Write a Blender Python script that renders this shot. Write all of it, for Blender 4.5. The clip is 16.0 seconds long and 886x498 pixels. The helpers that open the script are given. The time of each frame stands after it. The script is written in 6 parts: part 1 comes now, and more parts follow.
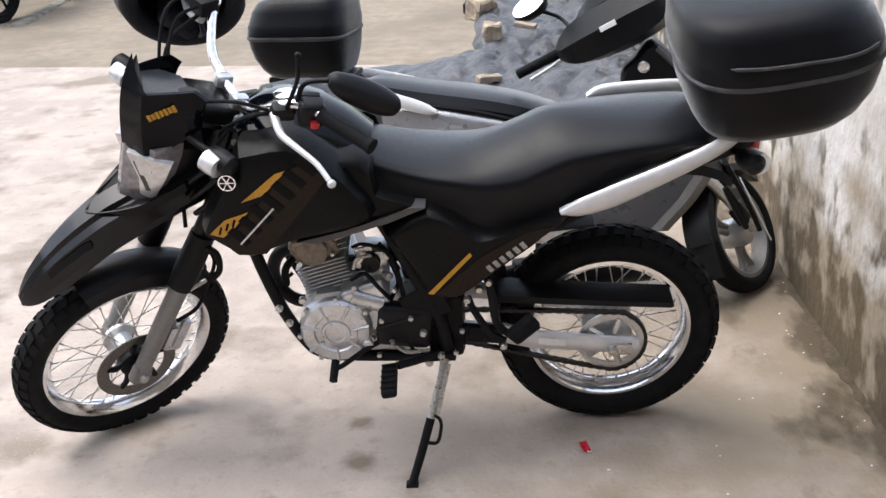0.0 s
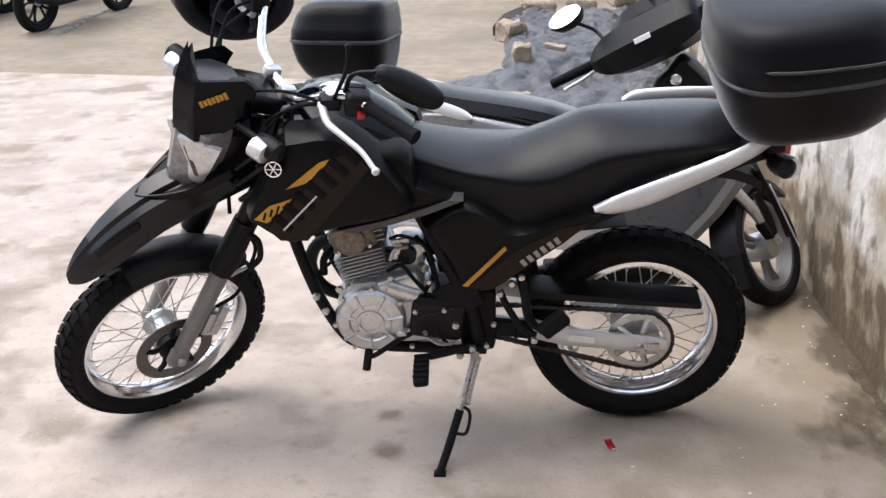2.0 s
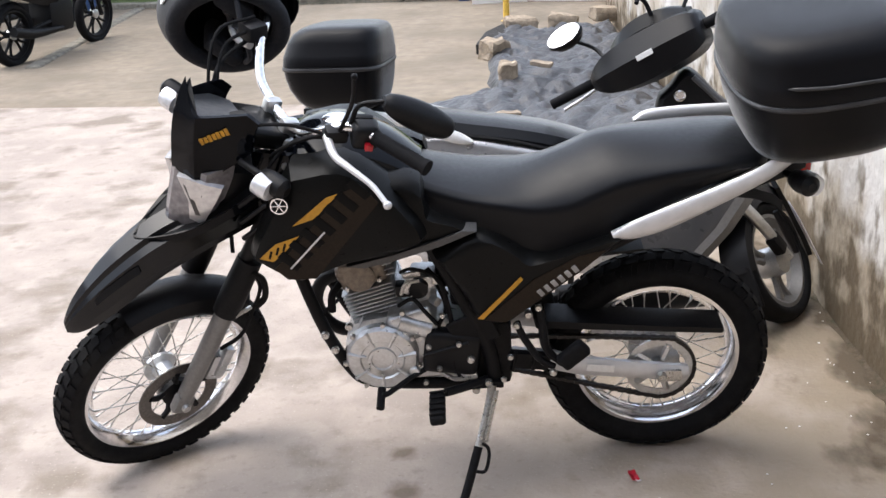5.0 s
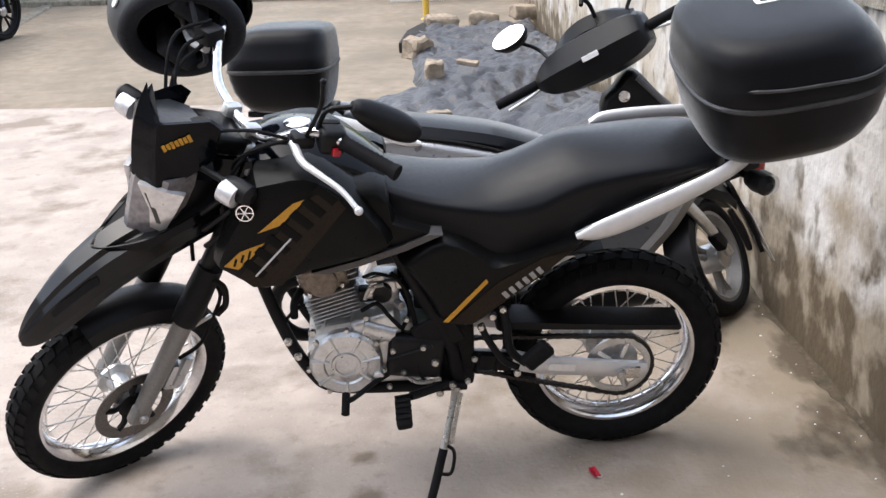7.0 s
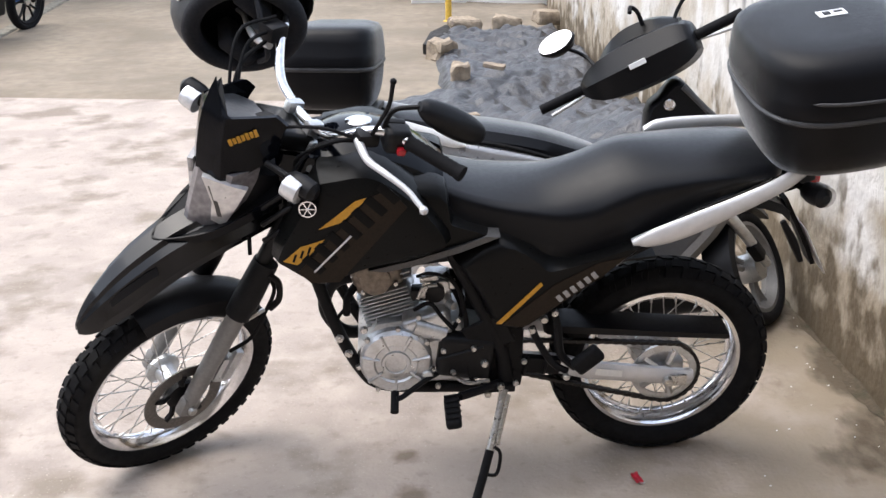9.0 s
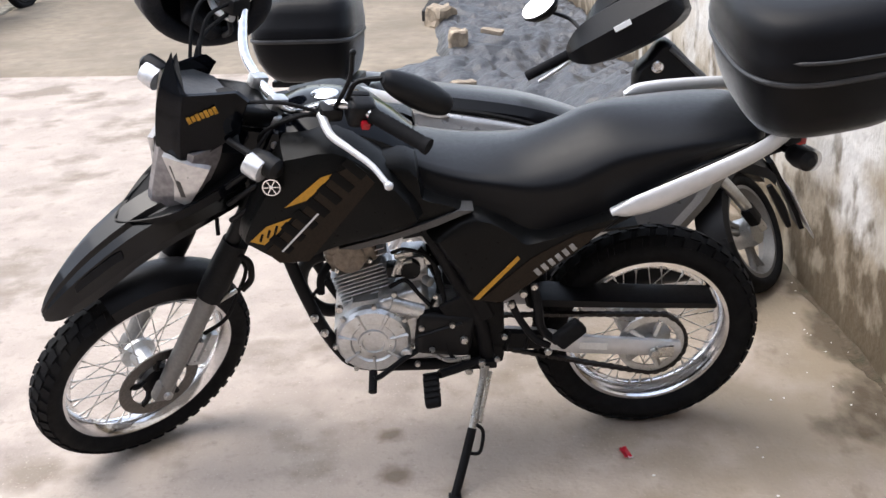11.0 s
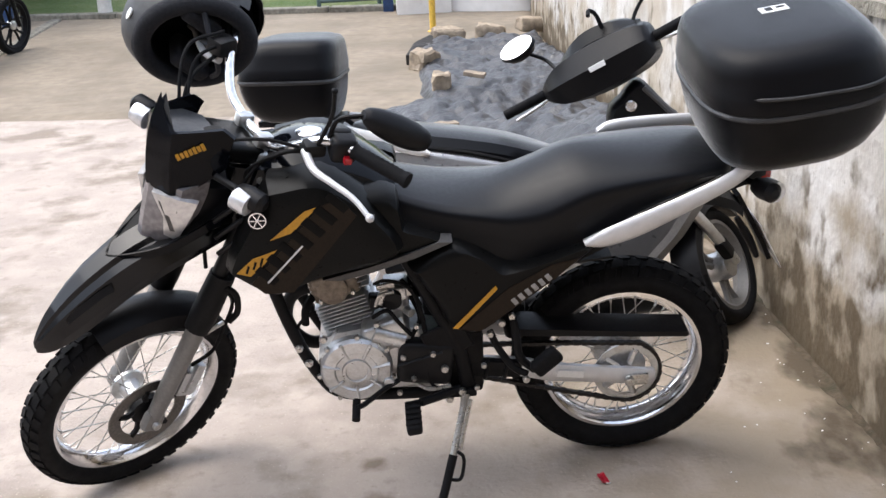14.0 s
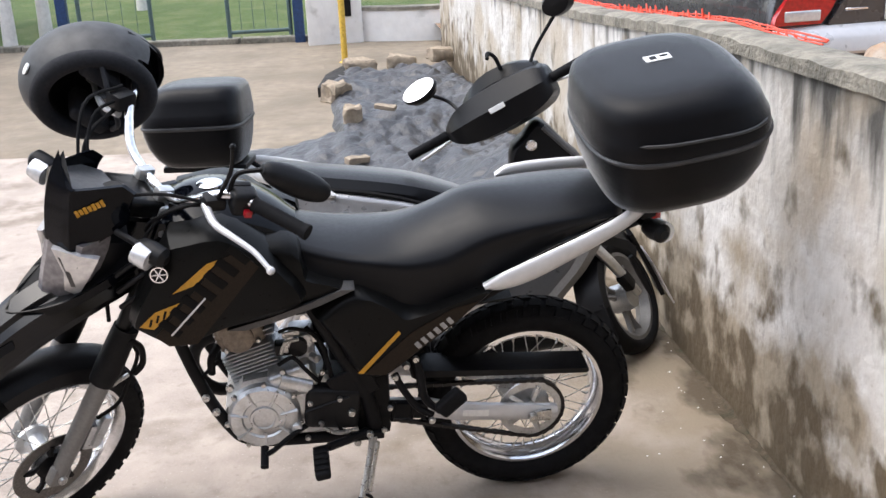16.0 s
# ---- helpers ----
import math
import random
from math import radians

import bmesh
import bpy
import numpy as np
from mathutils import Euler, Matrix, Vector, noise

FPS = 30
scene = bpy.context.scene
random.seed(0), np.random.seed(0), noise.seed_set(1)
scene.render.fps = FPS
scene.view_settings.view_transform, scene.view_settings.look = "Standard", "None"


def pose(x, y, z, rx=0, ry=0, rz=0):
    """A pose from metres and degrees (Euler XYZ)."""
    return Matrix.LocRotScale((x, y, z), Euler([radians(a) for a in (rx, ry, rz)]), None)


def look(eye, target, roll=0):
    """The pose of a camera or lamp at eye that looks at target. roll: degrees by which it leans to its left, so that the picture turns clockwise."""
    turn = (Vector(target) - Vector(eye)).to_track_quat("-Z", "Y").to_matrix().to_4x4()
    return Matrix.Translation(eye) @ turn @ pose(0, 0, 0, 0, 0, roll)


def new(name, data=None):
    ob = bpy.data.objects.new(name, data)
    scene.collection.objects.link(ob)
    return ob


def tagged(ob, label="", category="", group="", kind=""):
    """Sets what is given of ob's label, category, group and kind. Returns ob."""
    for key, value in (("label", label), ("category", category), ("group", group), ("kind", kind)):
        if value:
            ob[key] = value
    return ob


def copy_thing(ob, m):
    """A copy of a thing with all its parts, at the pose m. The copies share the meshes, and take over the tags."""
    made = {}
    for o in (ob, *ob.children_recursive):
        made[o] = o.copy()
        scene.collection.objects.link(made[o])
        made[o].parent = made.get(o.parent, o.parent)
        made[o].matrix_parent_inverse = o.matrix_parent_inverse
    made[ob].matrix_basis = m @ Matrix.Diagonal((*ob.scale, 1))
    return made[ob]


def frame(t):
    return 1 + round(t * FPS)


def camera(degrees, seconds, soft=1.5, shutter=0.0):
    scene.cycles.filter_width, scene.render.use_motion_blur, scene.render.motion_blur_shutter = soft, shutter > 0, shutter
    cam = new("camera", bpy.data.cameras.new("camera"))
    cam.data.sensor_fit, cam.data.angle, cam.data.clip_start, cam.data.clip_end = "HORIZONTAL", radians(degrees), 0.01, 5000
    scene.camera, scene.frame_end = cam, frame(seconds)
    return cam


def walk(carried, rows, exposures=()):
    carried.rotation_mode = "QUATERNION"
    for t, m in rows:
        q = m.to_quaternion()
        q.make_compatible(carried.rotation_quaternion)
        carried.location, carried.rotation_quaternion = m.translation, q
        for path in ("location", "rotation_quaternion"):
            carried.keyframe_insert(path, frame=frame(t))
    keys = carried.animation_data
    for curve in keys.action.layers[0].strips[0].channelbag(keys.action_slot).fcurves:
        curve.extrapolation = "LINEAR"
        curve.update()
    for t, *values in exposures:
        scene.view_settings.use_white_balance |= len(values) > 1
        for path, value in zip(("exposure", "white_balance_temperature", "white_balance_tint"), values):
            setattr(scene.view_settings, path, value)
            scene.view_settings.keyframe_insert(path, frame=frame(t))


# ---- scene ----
cam = camera(44.8, 16.0)
PATH = [
    (0, (-0.341, -2.801, 1.724), (-0.419, -0.959, 0.948), -3.0),
    (0.5, (-0.366, -2.813, 1.718), (-0.455, -0.958, 0.976), -2.5),
    (1, (-0.367, -2.84, 1.705), (-0.481, -0.97, 1.004), -2.5),
    (1.5, (-0.387, -2.875, 1.691), (-0.496, -1.01, 0.977), -1.9),
    (2, (-0.389, -2.91, 1.67), (-0.497, -1.05, 0.944), -1.4),
    (2.5, (-0.374, -2.938, 1.653), (-0.497, -1.074, 0.94), -1.6),
    (3, (-0.319, -2.964, 1.642), (-0.494, -1.103, 0.931), -2.1),
    (3.5, (-0.32, -2.954, 1.676), (-0.501, -1.096, 0.96), -2.4),
    (4, (-0.344, -2.913, 1.68), (-0.51, -1.044, 0.989), -3.0),
    (4.2, (-0.37, -2.893, 1.672), (-0.517, -1.017, 0.993), -3.1),
    (6.3, (-0.59, -2.714, 1.681), (-0.542, -0.855, 0.946), -2.5),
    (6.5, (-0.599, -2.738, 1.69), (-0.528, -0.877, 0.961), -2.3),
    (7, (-0.611, -2.795, 1.696), (-0.517, -0.928, 0.985), -2.4),
    (7.5, (-0.631, -2.816, 1.707), (-0.537, -0.946, 1.004), -3.0),
    (8, (-0.655, -2.818, 1.723), (-0.562, -0.947, 1.02), -2.5),
    (8.5, (-0.698, -2.817, 1.717), (-0.621, -0.946, 1.015), -1.2),
    (8.7, (-0.751, -2.813, 1.711), (-0.659, -0.943, 1.008), -0.6),
    (10.8, (-0.664, -2.727, 1.683), (-0.598, -0.878, 0.924), -2.1),
    (11, (-0.636, -2.725, 1.688), (-0.58, -0.877, 0.925), -2.5),
    (11.5, (-0.6, -2.722, 1.676), (-0.547, -0.869, 0.926), -2.5),
    (12, (-0.588, -2.743, 1.678), (-0.534, -0.877, 0.958), -2.6),
    (12.5, (-0.585, -2.764, 1.683), (-0.529, -0.889, 0.991), -2.8),
    (13, (-0.612, -2.785, 1.69), (-0.535, -0.905, 1.01), -1.9),
    (13.5, (-0.619, -2.806, 1.683), (-0.534, -0.928, 1.001), -1.6),
    (14, (-0.622, -2.828, 1.695), (-0.538, -0.952, 1.006), -2.6),
    (14.5, (-0.616, -2.861, 1.713), (-0.546, -0.987, 1.018), -4.2),
    (15, (-0.626, -2.89, 1.718), (-0.529, -1.016, 1.026), -5.4),
    (15.5, (-0.595, -2.895, 1.772), (-0.417, -1.021, 1.096), -4.4),
    (16, (-0.57, -2.868, 1.77), (-0.339, -0.993, 1.114), -2.6),
]
walk(cam, [(t, look(eye, target, roll)) for t, eye, target, roll in PATH], [(0.0, 1.66), (16.0, 1.66)])

# ---- world and light: bright overcast sky ----
world = bpy.data.worlds.new("sky")
scene.world = world
world.use_nodes = True
wn = world.node_tree
sky = wn.nodes.new("ShaderNodeTexSky")
sky.sky_type, sky.sun_disc = "NISHITA", False
sky.sun_elevation, sky.sun_rotation = radians(66), radians(285)
sky.air_density, sky.dust_density, sky.ozone_density = 1.0, 2.5, 1.0
soft_sky = wn.nodes.new("ShaderNodeHueSaturation")
soft_sky.inputs["Saturation"].default_value = 0.55
wn.links.new(sky.outputs[0], soft_sky.inputs["Color"])
wn.links.new(soft_sky.outputs[0], wn.nodes["Background"].inputs["Color"])
wn.nodes["Background"].inputs["Strength"].default_value = 0.15
sun = new("sun", bpy.data.lights.new("sun", "SUN"))
sun.data.energy, sun.data.angle, sun.data.color = 0.5, radians(60), (1.0, 0.98, 0.95)
sun.matrix_world = look((-2.15, 0.57, 5.0), (0, 0, 0))


# ---- materials ----
def ramp_mix(nt, fac, a, b):
    m = nt.nodes.new("ShaderNodeMix")
    m.data_type = "RGBA"
    nt.links.new(fac, m.inputs[0])
    for v, s in ((a, m.inputs[6]), (b, m.inputs[7])):
        if isinstance(v, tuple):
            s.default_value = (*v, 1)
        else:
            nt.links.new(v, s)
    return m.outputs[2]


def noise_mask(nt, scale, lo, hi, detail=4, stretch=None, offset=0.0):
    tc = nt.nodes.new("ShaderNodeTexCoord")
    vec = tc.outputs["Object"]
    mp = nt.nodes.new("ShaderNodeMapping")
    mp.inputs["Scale"].default_value = stretch or (1, 1, 1)
    mp.inputs["Location"].default_value = (offset, offset * 0.7, offset * 1.3)
    nt.links.new(vec, mp.inputs[0])
    n = nt.nodes.new("ShaderNodeTexNoise")
    n.inputs["Scale"].default_value, n.inputs["Detail"].default_value = scale, detail
    nt.links.new(mp.outputs[0], n.inputs["Vector"])
    r = nt.nodes.new("ShaderNodeMapRange")
    r.inputs[1].default_value, r.inputs[2].default_value = lo, hi
    nt.links.new(n.outputs[0], r.inputs[0])
    return r.outputs[0]


def material(name, base, rough=0.5, metal=0.0, grain=60, bump=0.05, wear=None, wear_scale=6, lo=0.45, hi=0.7, dist=0.002, coat=0.0, spread=0.25, spec=0.5, slant_sheen=0.0):
    m = bpy.data.materials.new(name)
    m.use_nodes = True
    nt = m.node_tree
    p = nt.nodes["Principled BSDF"]
    p.inputs["Roughness"].default_value, p.inputs["Metallic"].default_value = rough, metal
    p.inputs["Coat Weight"].default_value = coat
    p.inputs["Specular IOR Level"].default_value = spec
    # sheen lightens tops seen at a slant, in place of brighter sky reflection
    p.inputs["Sheen Weight"].default_value, p.inputs["Sheen Roughness"].default_value = slant_sheen, 0.28
    dark = tuple(c * (1 - spread) for c in base)
    lite = tuple(min(1, c * (1 + spread)) for c in base)
    col = ramp_mix(nt, noise_mask(nt, grain, 0.3, 0.7), dark, lite)
    if wear:
        col = ramp_mix(nt, noise_mask(nt, wear_scale, lo, hi, 6, offset=3.1), col, wear)
    nt.links.new(col, p.inputs["Base Color"])
    rr = nt.nodes.new("ShaderNodeMapRange")
    rr.inputs[3].default_value, rr.inputs[4].default_value = max(0.03, rough - 0.06), min(1, rough + 0.08)
    nt.links.new(noise_mask(nt, grain * 0.4, 0.3, 0.7, offset=1.7), rr.inputs[0])
    nt.links.new(rr.outputs[0], p.inputs["Roughness"])
    if bump:
        b = nt.nodes.new("ShaderNodeBump")
        b.inputs["Strength"].default_value, b.inputs["Distance"].default_value = bump, dist
        nt.links.new(noise_mask(nt, grain * 2, 0.2, 0.8, 3), b.inputs["Height"])
        nt.links.new(b.outputs[0], p.inputs["Normal"])
    return m


RUBBER = material("tyre rubber", (0.006, 0.006, 0.007), 0.75, spec=0.15, grain=80, bump=0.2, wear=(0.015, 0.0145, 0.013), wear_scale=9, lo=0.55, hi=0.85)
BLACK = material("glossy black paint", (0.002, 0.0025, 0.004), 0.07, grain=40, bump=0.0, spec=0.13)
BEAK = material("glossy blue-black paint", (0.003, 0.0035, 0.005), 0.14, grain=40, bump=0.0, spec=0.30)
SATIN = material("satin black plastic", (0.006, 0.006, 0.007), 0.42, spec=0.2, grain=300, bump=0.15, dist=0.0006)
MATT = material("matt black metal", (0.005, 0.005, 0.006), 0.5, spec=0.15, grain=120, bump=0.1)
GRAPH = material("graphite panel", (0.005, 0.005, 0.005), 0.33, spec=0.11, grain=200, bump=0.08, dist=0.0005)
LIGHTGRAPH = material("grey panel edge", (0.05, 0.05, 0.052), 0.35, grain=200, bump=0.05)
BROWN = material("dark bronze decal", (0.01425, 0.009, 0.00525), 0.4, spec=0.15, grain=200, bump=0.0)
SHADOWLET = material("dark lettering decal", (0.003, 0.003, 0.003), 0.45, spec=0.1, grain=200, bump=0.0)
YELLOW = material("amber yellow decal", (0.4675, 0.2295, 0.0102), 0.4, grain=120, bump=0.0, spread=0.12)
VINYL = material("black seat vinyl", (0.002, 0.0025, 0.004), 0.36, spec=0.20, slant_sheen=1.0, grain=220, bump=0.10, dist=0.0006)
CHROME = material("polished alloy", (0.80, 0.80, 0.82), 0.12, 1.0, grain=90, bump=0.03, spread=0.1)
ALLOY = material("cast alloy", (0.60, 0.61, 0.62), 0.33, 0.85, grain=160, bump=0.15, wear=(0.34, 0.33, 0.31), wear_scale=22, lo=0.5, hi=0.85, spread=0.08)
SILVER = material("silver painted alloy", (0.58, 0.58, 0.59), 0.36, 0.35, grain=40, bump=0.01, spread=0.05)
FORKGREY = material("grey painted fork", (0.187, 0.1827, 0.1785), 0.42, 0.3, grain=120, bump=0.05, spread=0.1)
HEADGREY = material("weathered cylinder head", (0.208, 0.176, 0.144), 0.5, 0.6, grain=90, bump=0.2)
STEEL = material("zinc plated steel", (0.5, 0.49, 0.47), 0.3, 0.9, grain=200, bump=0.1)
BRACKET = material("brake disc steel", (0.14, 0.13, 0.12), 0.35, 0.8, grain=150, bump=0.05)
CHAIN = material("oily chain steel", (0.012, 0.010, 0.009), 0.45, 0.3, grain=200, bump=0.3)
CASEBLACK = material("grained black case plastic", (0.002, 0.002, 0.003), 0.38, spec=0.16, slant_sheen=0.50, grain=420, bump=0.3, dist=0.0009)
SEAMGREY = material("scuffed case edge with painted highlight", (0.030, 0.030, 0.032), 0.45, grain=200, bump=0.1, wear=(0.012, 0.012, 0.013), wear_scale=20)
PALEMARK = material("pale grey lettering", (0.27, 0.261, 0.252), 0.5, grain=60, bump=0.0)
WHITE = material("white plastic", (0.72, 0.72, 0.71), 0.4, grain=90, bump=0.02, spread=0.06)
RED = material("red button", (0.42, 0.006, 0.015), 0.35, grain=90, bump=0.0)
REDLENS = material("red tail lens", (0.42, 0.008, 0.008), 0.12, grain=50, bump=0.0, coat=0.6)
CLEAR = material("clear lamp lens", (0.66, 0.66, 0.67), 0.16, 0.45, grain=60, bump=0.05, spread=0.12, coat=0.5)
LENSGREY = material("smoked lamp lens", (0.20, 0.19, 0.20), 0.10, 0.3, grain=60, bump=0.05, coat=0.4)
SMOKE = material("grey inner plastic", (0.0765, 0.0765, 0.0782), 0.4, grain=90, bump=0.05)
MIRRORM = material("mirror glass", (0.9, 0.9, 0.9), 0.03, 1.0, grain=20, bump=0.0, spread=0.02)
SCOOTGREY = material("grey scooter body paint", (0.075, 0.078, 0.085), 0.3, 0.3, grain=60, bump=0.01, coat=0.3, spread=0.05)
TANKSILVER = material("silver side cover paint", (0.357, 0.357, 0.3655), 0.3, 0.5, grain=60, bump=0.01, coat=0.3, spread=0.05)
CARGREY = material("grey car paint", (0.075, 0.075, 0.07875), 0.25, 0.5, grain=30, bump=0.0, coat=0.6, spread=0.05)
CARLIGHT = material("silver bumper paint", (0.62, 0.62, 0.63), 0.3, 0.3, grain=30, bump=0.0, coat=0.4, spread=0.03)
GLASSDARK = material("dark car glass", (0.01, 0.011, 0.012), 0.05, grain=20, bump=0.0, coat=0.6)
PADDING = material("helmet lining cloth", (0.006, 0.007, 0.011), 0.9, grain=300, bump=0.4)
HELMET = material("scuffed black helmet shell", (0.022, 0.023, 0.025), 0.55, grain=60, bump=0.10, wear=(0.055, 0.055, 0.056), wear_scale=14, lo=0.5, hi=0.8)
BLUE = material("blue painted steel", (0.016, 0.048, 0.136), 0.45, grain=40, bump=0.1)
GREENGREY = material("green grey gate steel", (0.06, 0.10, 0.10), 0.5, grain=40, bump=0.1)
POLEYELLOW = material("yellow painted pole", (0.62, 0.40, 0.06), 0.5, grain=40, bump=0.1, wear=(0.35, 0.22, 0.08), wear_scale=8, lo=0.6, hi=0.8)
WHITEWASH = material("whitewashed render", (0.74, 0.72, 0.70), 0.85, grain=8, bump=0.3, wear=(0.42, 0.40, 0.37), wear_scale=5, lo=0.58, hi=0.80, dist=0.01, spread=0.06)
ROCK = material("broken pale brick", (0.336, 0.272, 0.2), 0.9, grain=25, bump=0.6, wear=(0.2, 0.16, 0.128), wear_scale=9, dist=0.01)
DIRT = material("orange earth", (0.304, 0.176, 0.096), 0.95, grain=18, bump=0.6, wear=(0.4, 0.336, 0.272), wear_scale=7, dist=0.02)
NETRED = material("orange red plastic netting", (0.75, 0.07, 0.03), 0.5, grain=60, bump=0.1)
PINKRED = material("red sweet wrapper foil", (0.62, 0.02, 0.05), 0.3, grain=60, bump=0.2)
SHEET = material("dusty black plastic sheeting", (0.034, 0.035, 0.039), 0.42, grain=9, bump=0.6, wear=(0.072, 0.070, 0.073), wear_scale=4, lo=0.45, hi=0.75, dist=0.02, spread=0.35)
NEARBLACK = material("near-black rough brown", (0.012, 0.010, 0.009), 0.8, grain=20, bump=0.5, dist=0.01)
TRUNKWHITE = material("limewashed tree bark", (0.62, 0.60, 0.57), 0.9, grain=20, bump=0.5, dist=0.01, spread=0.12)


def concrete_material():
    m = bpy.data.materials.new("stained yard concrete")
    m.use_nodes = True
    nt = m.node_tree
    p = nt.nodes["Principled BSDF"]
    p.inputs["Roughness"].default_value = 0.82
    col = ramp_mix(nt, noise_mask(nt, 1.3, 0.35, 0.65, 6), (0.396, 0.334, 0.286), (0.295, 0.246, 0.210))
    col = ramp_mix(nt, noise_mask(nt, 6.0, 0.42, 0.66, 10, offset=2.0), col, (0.420, 0.356, 0.306))
    col = ramp_mix(nt, noise_mask(nt, 3.1, 0.53, 0.66, 10, offset=9.0), col, (0.218, 0.178, 0.139))
    col = ramp_mix(nt, noise_mask(nt, 14, 0.58, 0.95, 10, offset=5.0), col, (0.190, 0.156, 0.122))
    col = ramp_mix(nt, noise_mask(nt, 45, 0.60, 1.0, 6, offset=15.0), col, (0.202, 0.168, 0.136))
    col = ramp_mix(nt, noise_mask(nt, 120, 0.64, 0.76, 2, offset=7.0), col, (0.471, 0.416, 0.351))
    # a brown tone, broken by noise, grows towards the boundary wall
    tc = nt.nodes.new("ShaderNodeTexCoord")
    sep = nt.nodes.new("ShaderNodeSeparateXYZ")
    nt.links.new(tc.outputs["Object"], sep.inputs[0])
    near = nt.nodes.new("ShaderNodeMapRange")
    near.inputs[1].default_value, near.inputs[2].default_value = -0.7, 0.75
    nt.links.new(sep.outputs[0], near.inputs[0])
    both_ = nt.nodes.new("ShaderNodeMath")
    both_.operation = "MULTIPLY"
    nt.links.new(near.outputs[0], both_.inputs[0])
    nt.links.new(noise_mask(nt, 3.4, 0.30, 0.58, 10, offset=21.0), both_.inputs[1])
    col = ramp_mix(nt, both_.outputs[0], col, (0.262, 0.212, 0.152))
    # two soft oil stains under the engine
    wobble = nt.nodes.new("ShaderNodeTexNoise")
    wobble.inputs["Scale"].default_value, wobble.inputs["Detail"].default_value = 22, 5
    nt.links.new(tc.outputs["Object"], wobble.inputs["Vector"])
    for x, y, r in ((-0.715, -0.235, 0.060), (-0.733, -0.035, 0.046)):
        far = nt.nodes.new("ShaderNodeVectorMath")
        far.operation = "DISTANCE"
        far.inputs[1].default_value = (x, y, 0)
        nt.links.new(tc.outputs["Object"], far.inputs[0])
        edge = nt.nodes.new("ShaderNodeMath")
        edge.operation = "MULTIPLY_ADD"
        edge.inputs[1].default_value = 0.07
        nt.links.new(wobble.outputs[0], edge.inputs[0])
        nt.links.new(far.outputs["Value"], edge.inputs[2])
        fade = nt.nodes.new("ShaderNodeMapRange")
        fade.inputs[1].default_value, fade.inputs[2].default_value = r + 0.040, r * 0.5 + 0.025
        fade.inputs[4].default_value = 0.85
        nt.links.new(edge.outputs[0], fade.inputs[0])
        col = ramp_mix(nt, fade.outputs[0], col, (0.150, 0.112, 0.080))
    # a band of wet mud along the wall's foot, ragged at its edge
    mud = nt.nodes.new("ShaderNodeMapRange")
    mud.inputs[1].default_value, mud.inputs[2].default_value = 0.38, 0.80
    nt.links.new(sep.outputs[0], mud.inputs[0])
    col = ramp_mix(nt, edge_mask(nt, noise_mask(nt, 4.5, 0.32, 0.68, 11, (1.4, 0.8, 1), 27.0), mud.outputs[0], 0.98, 2.2), col, (0.098, 0.074, 0.047))
    nt.links.new(col, p.inputs["Base Color"])
    b = nt.nodes.new("ShaderNodeBump")
    b.inputs["Strength"].default_value, b.inputs["Distance"].default_value = 0.45, 0.006
    nt.links.new(noise_mask(nt, 55, 0.2, 0.8, 8), b.inputs["Height"])
    nt.links.new(b.outputs[0], p.inputs["Normal"])
    return m


def edge_mask(nt, a, b, at, gain):
    """Where the sum of two masks passes a level, with a sharp edge."""
    add = nt.nodes.new("ShaderNodeMath")
    add.operation = "ADD"
    nt.links.new(a, add.inputs[0])
    nt.links.new(b, add.inputs[1])
    r = nt.nodes.new("ShaderNodeMapRange")
    r.inputs[1].default_value, r.inputs[2].default_value = at, at + 1 / gain
    nt.links.new(add.outputs[0], r.inputs[0])
    return r.outputs[0]


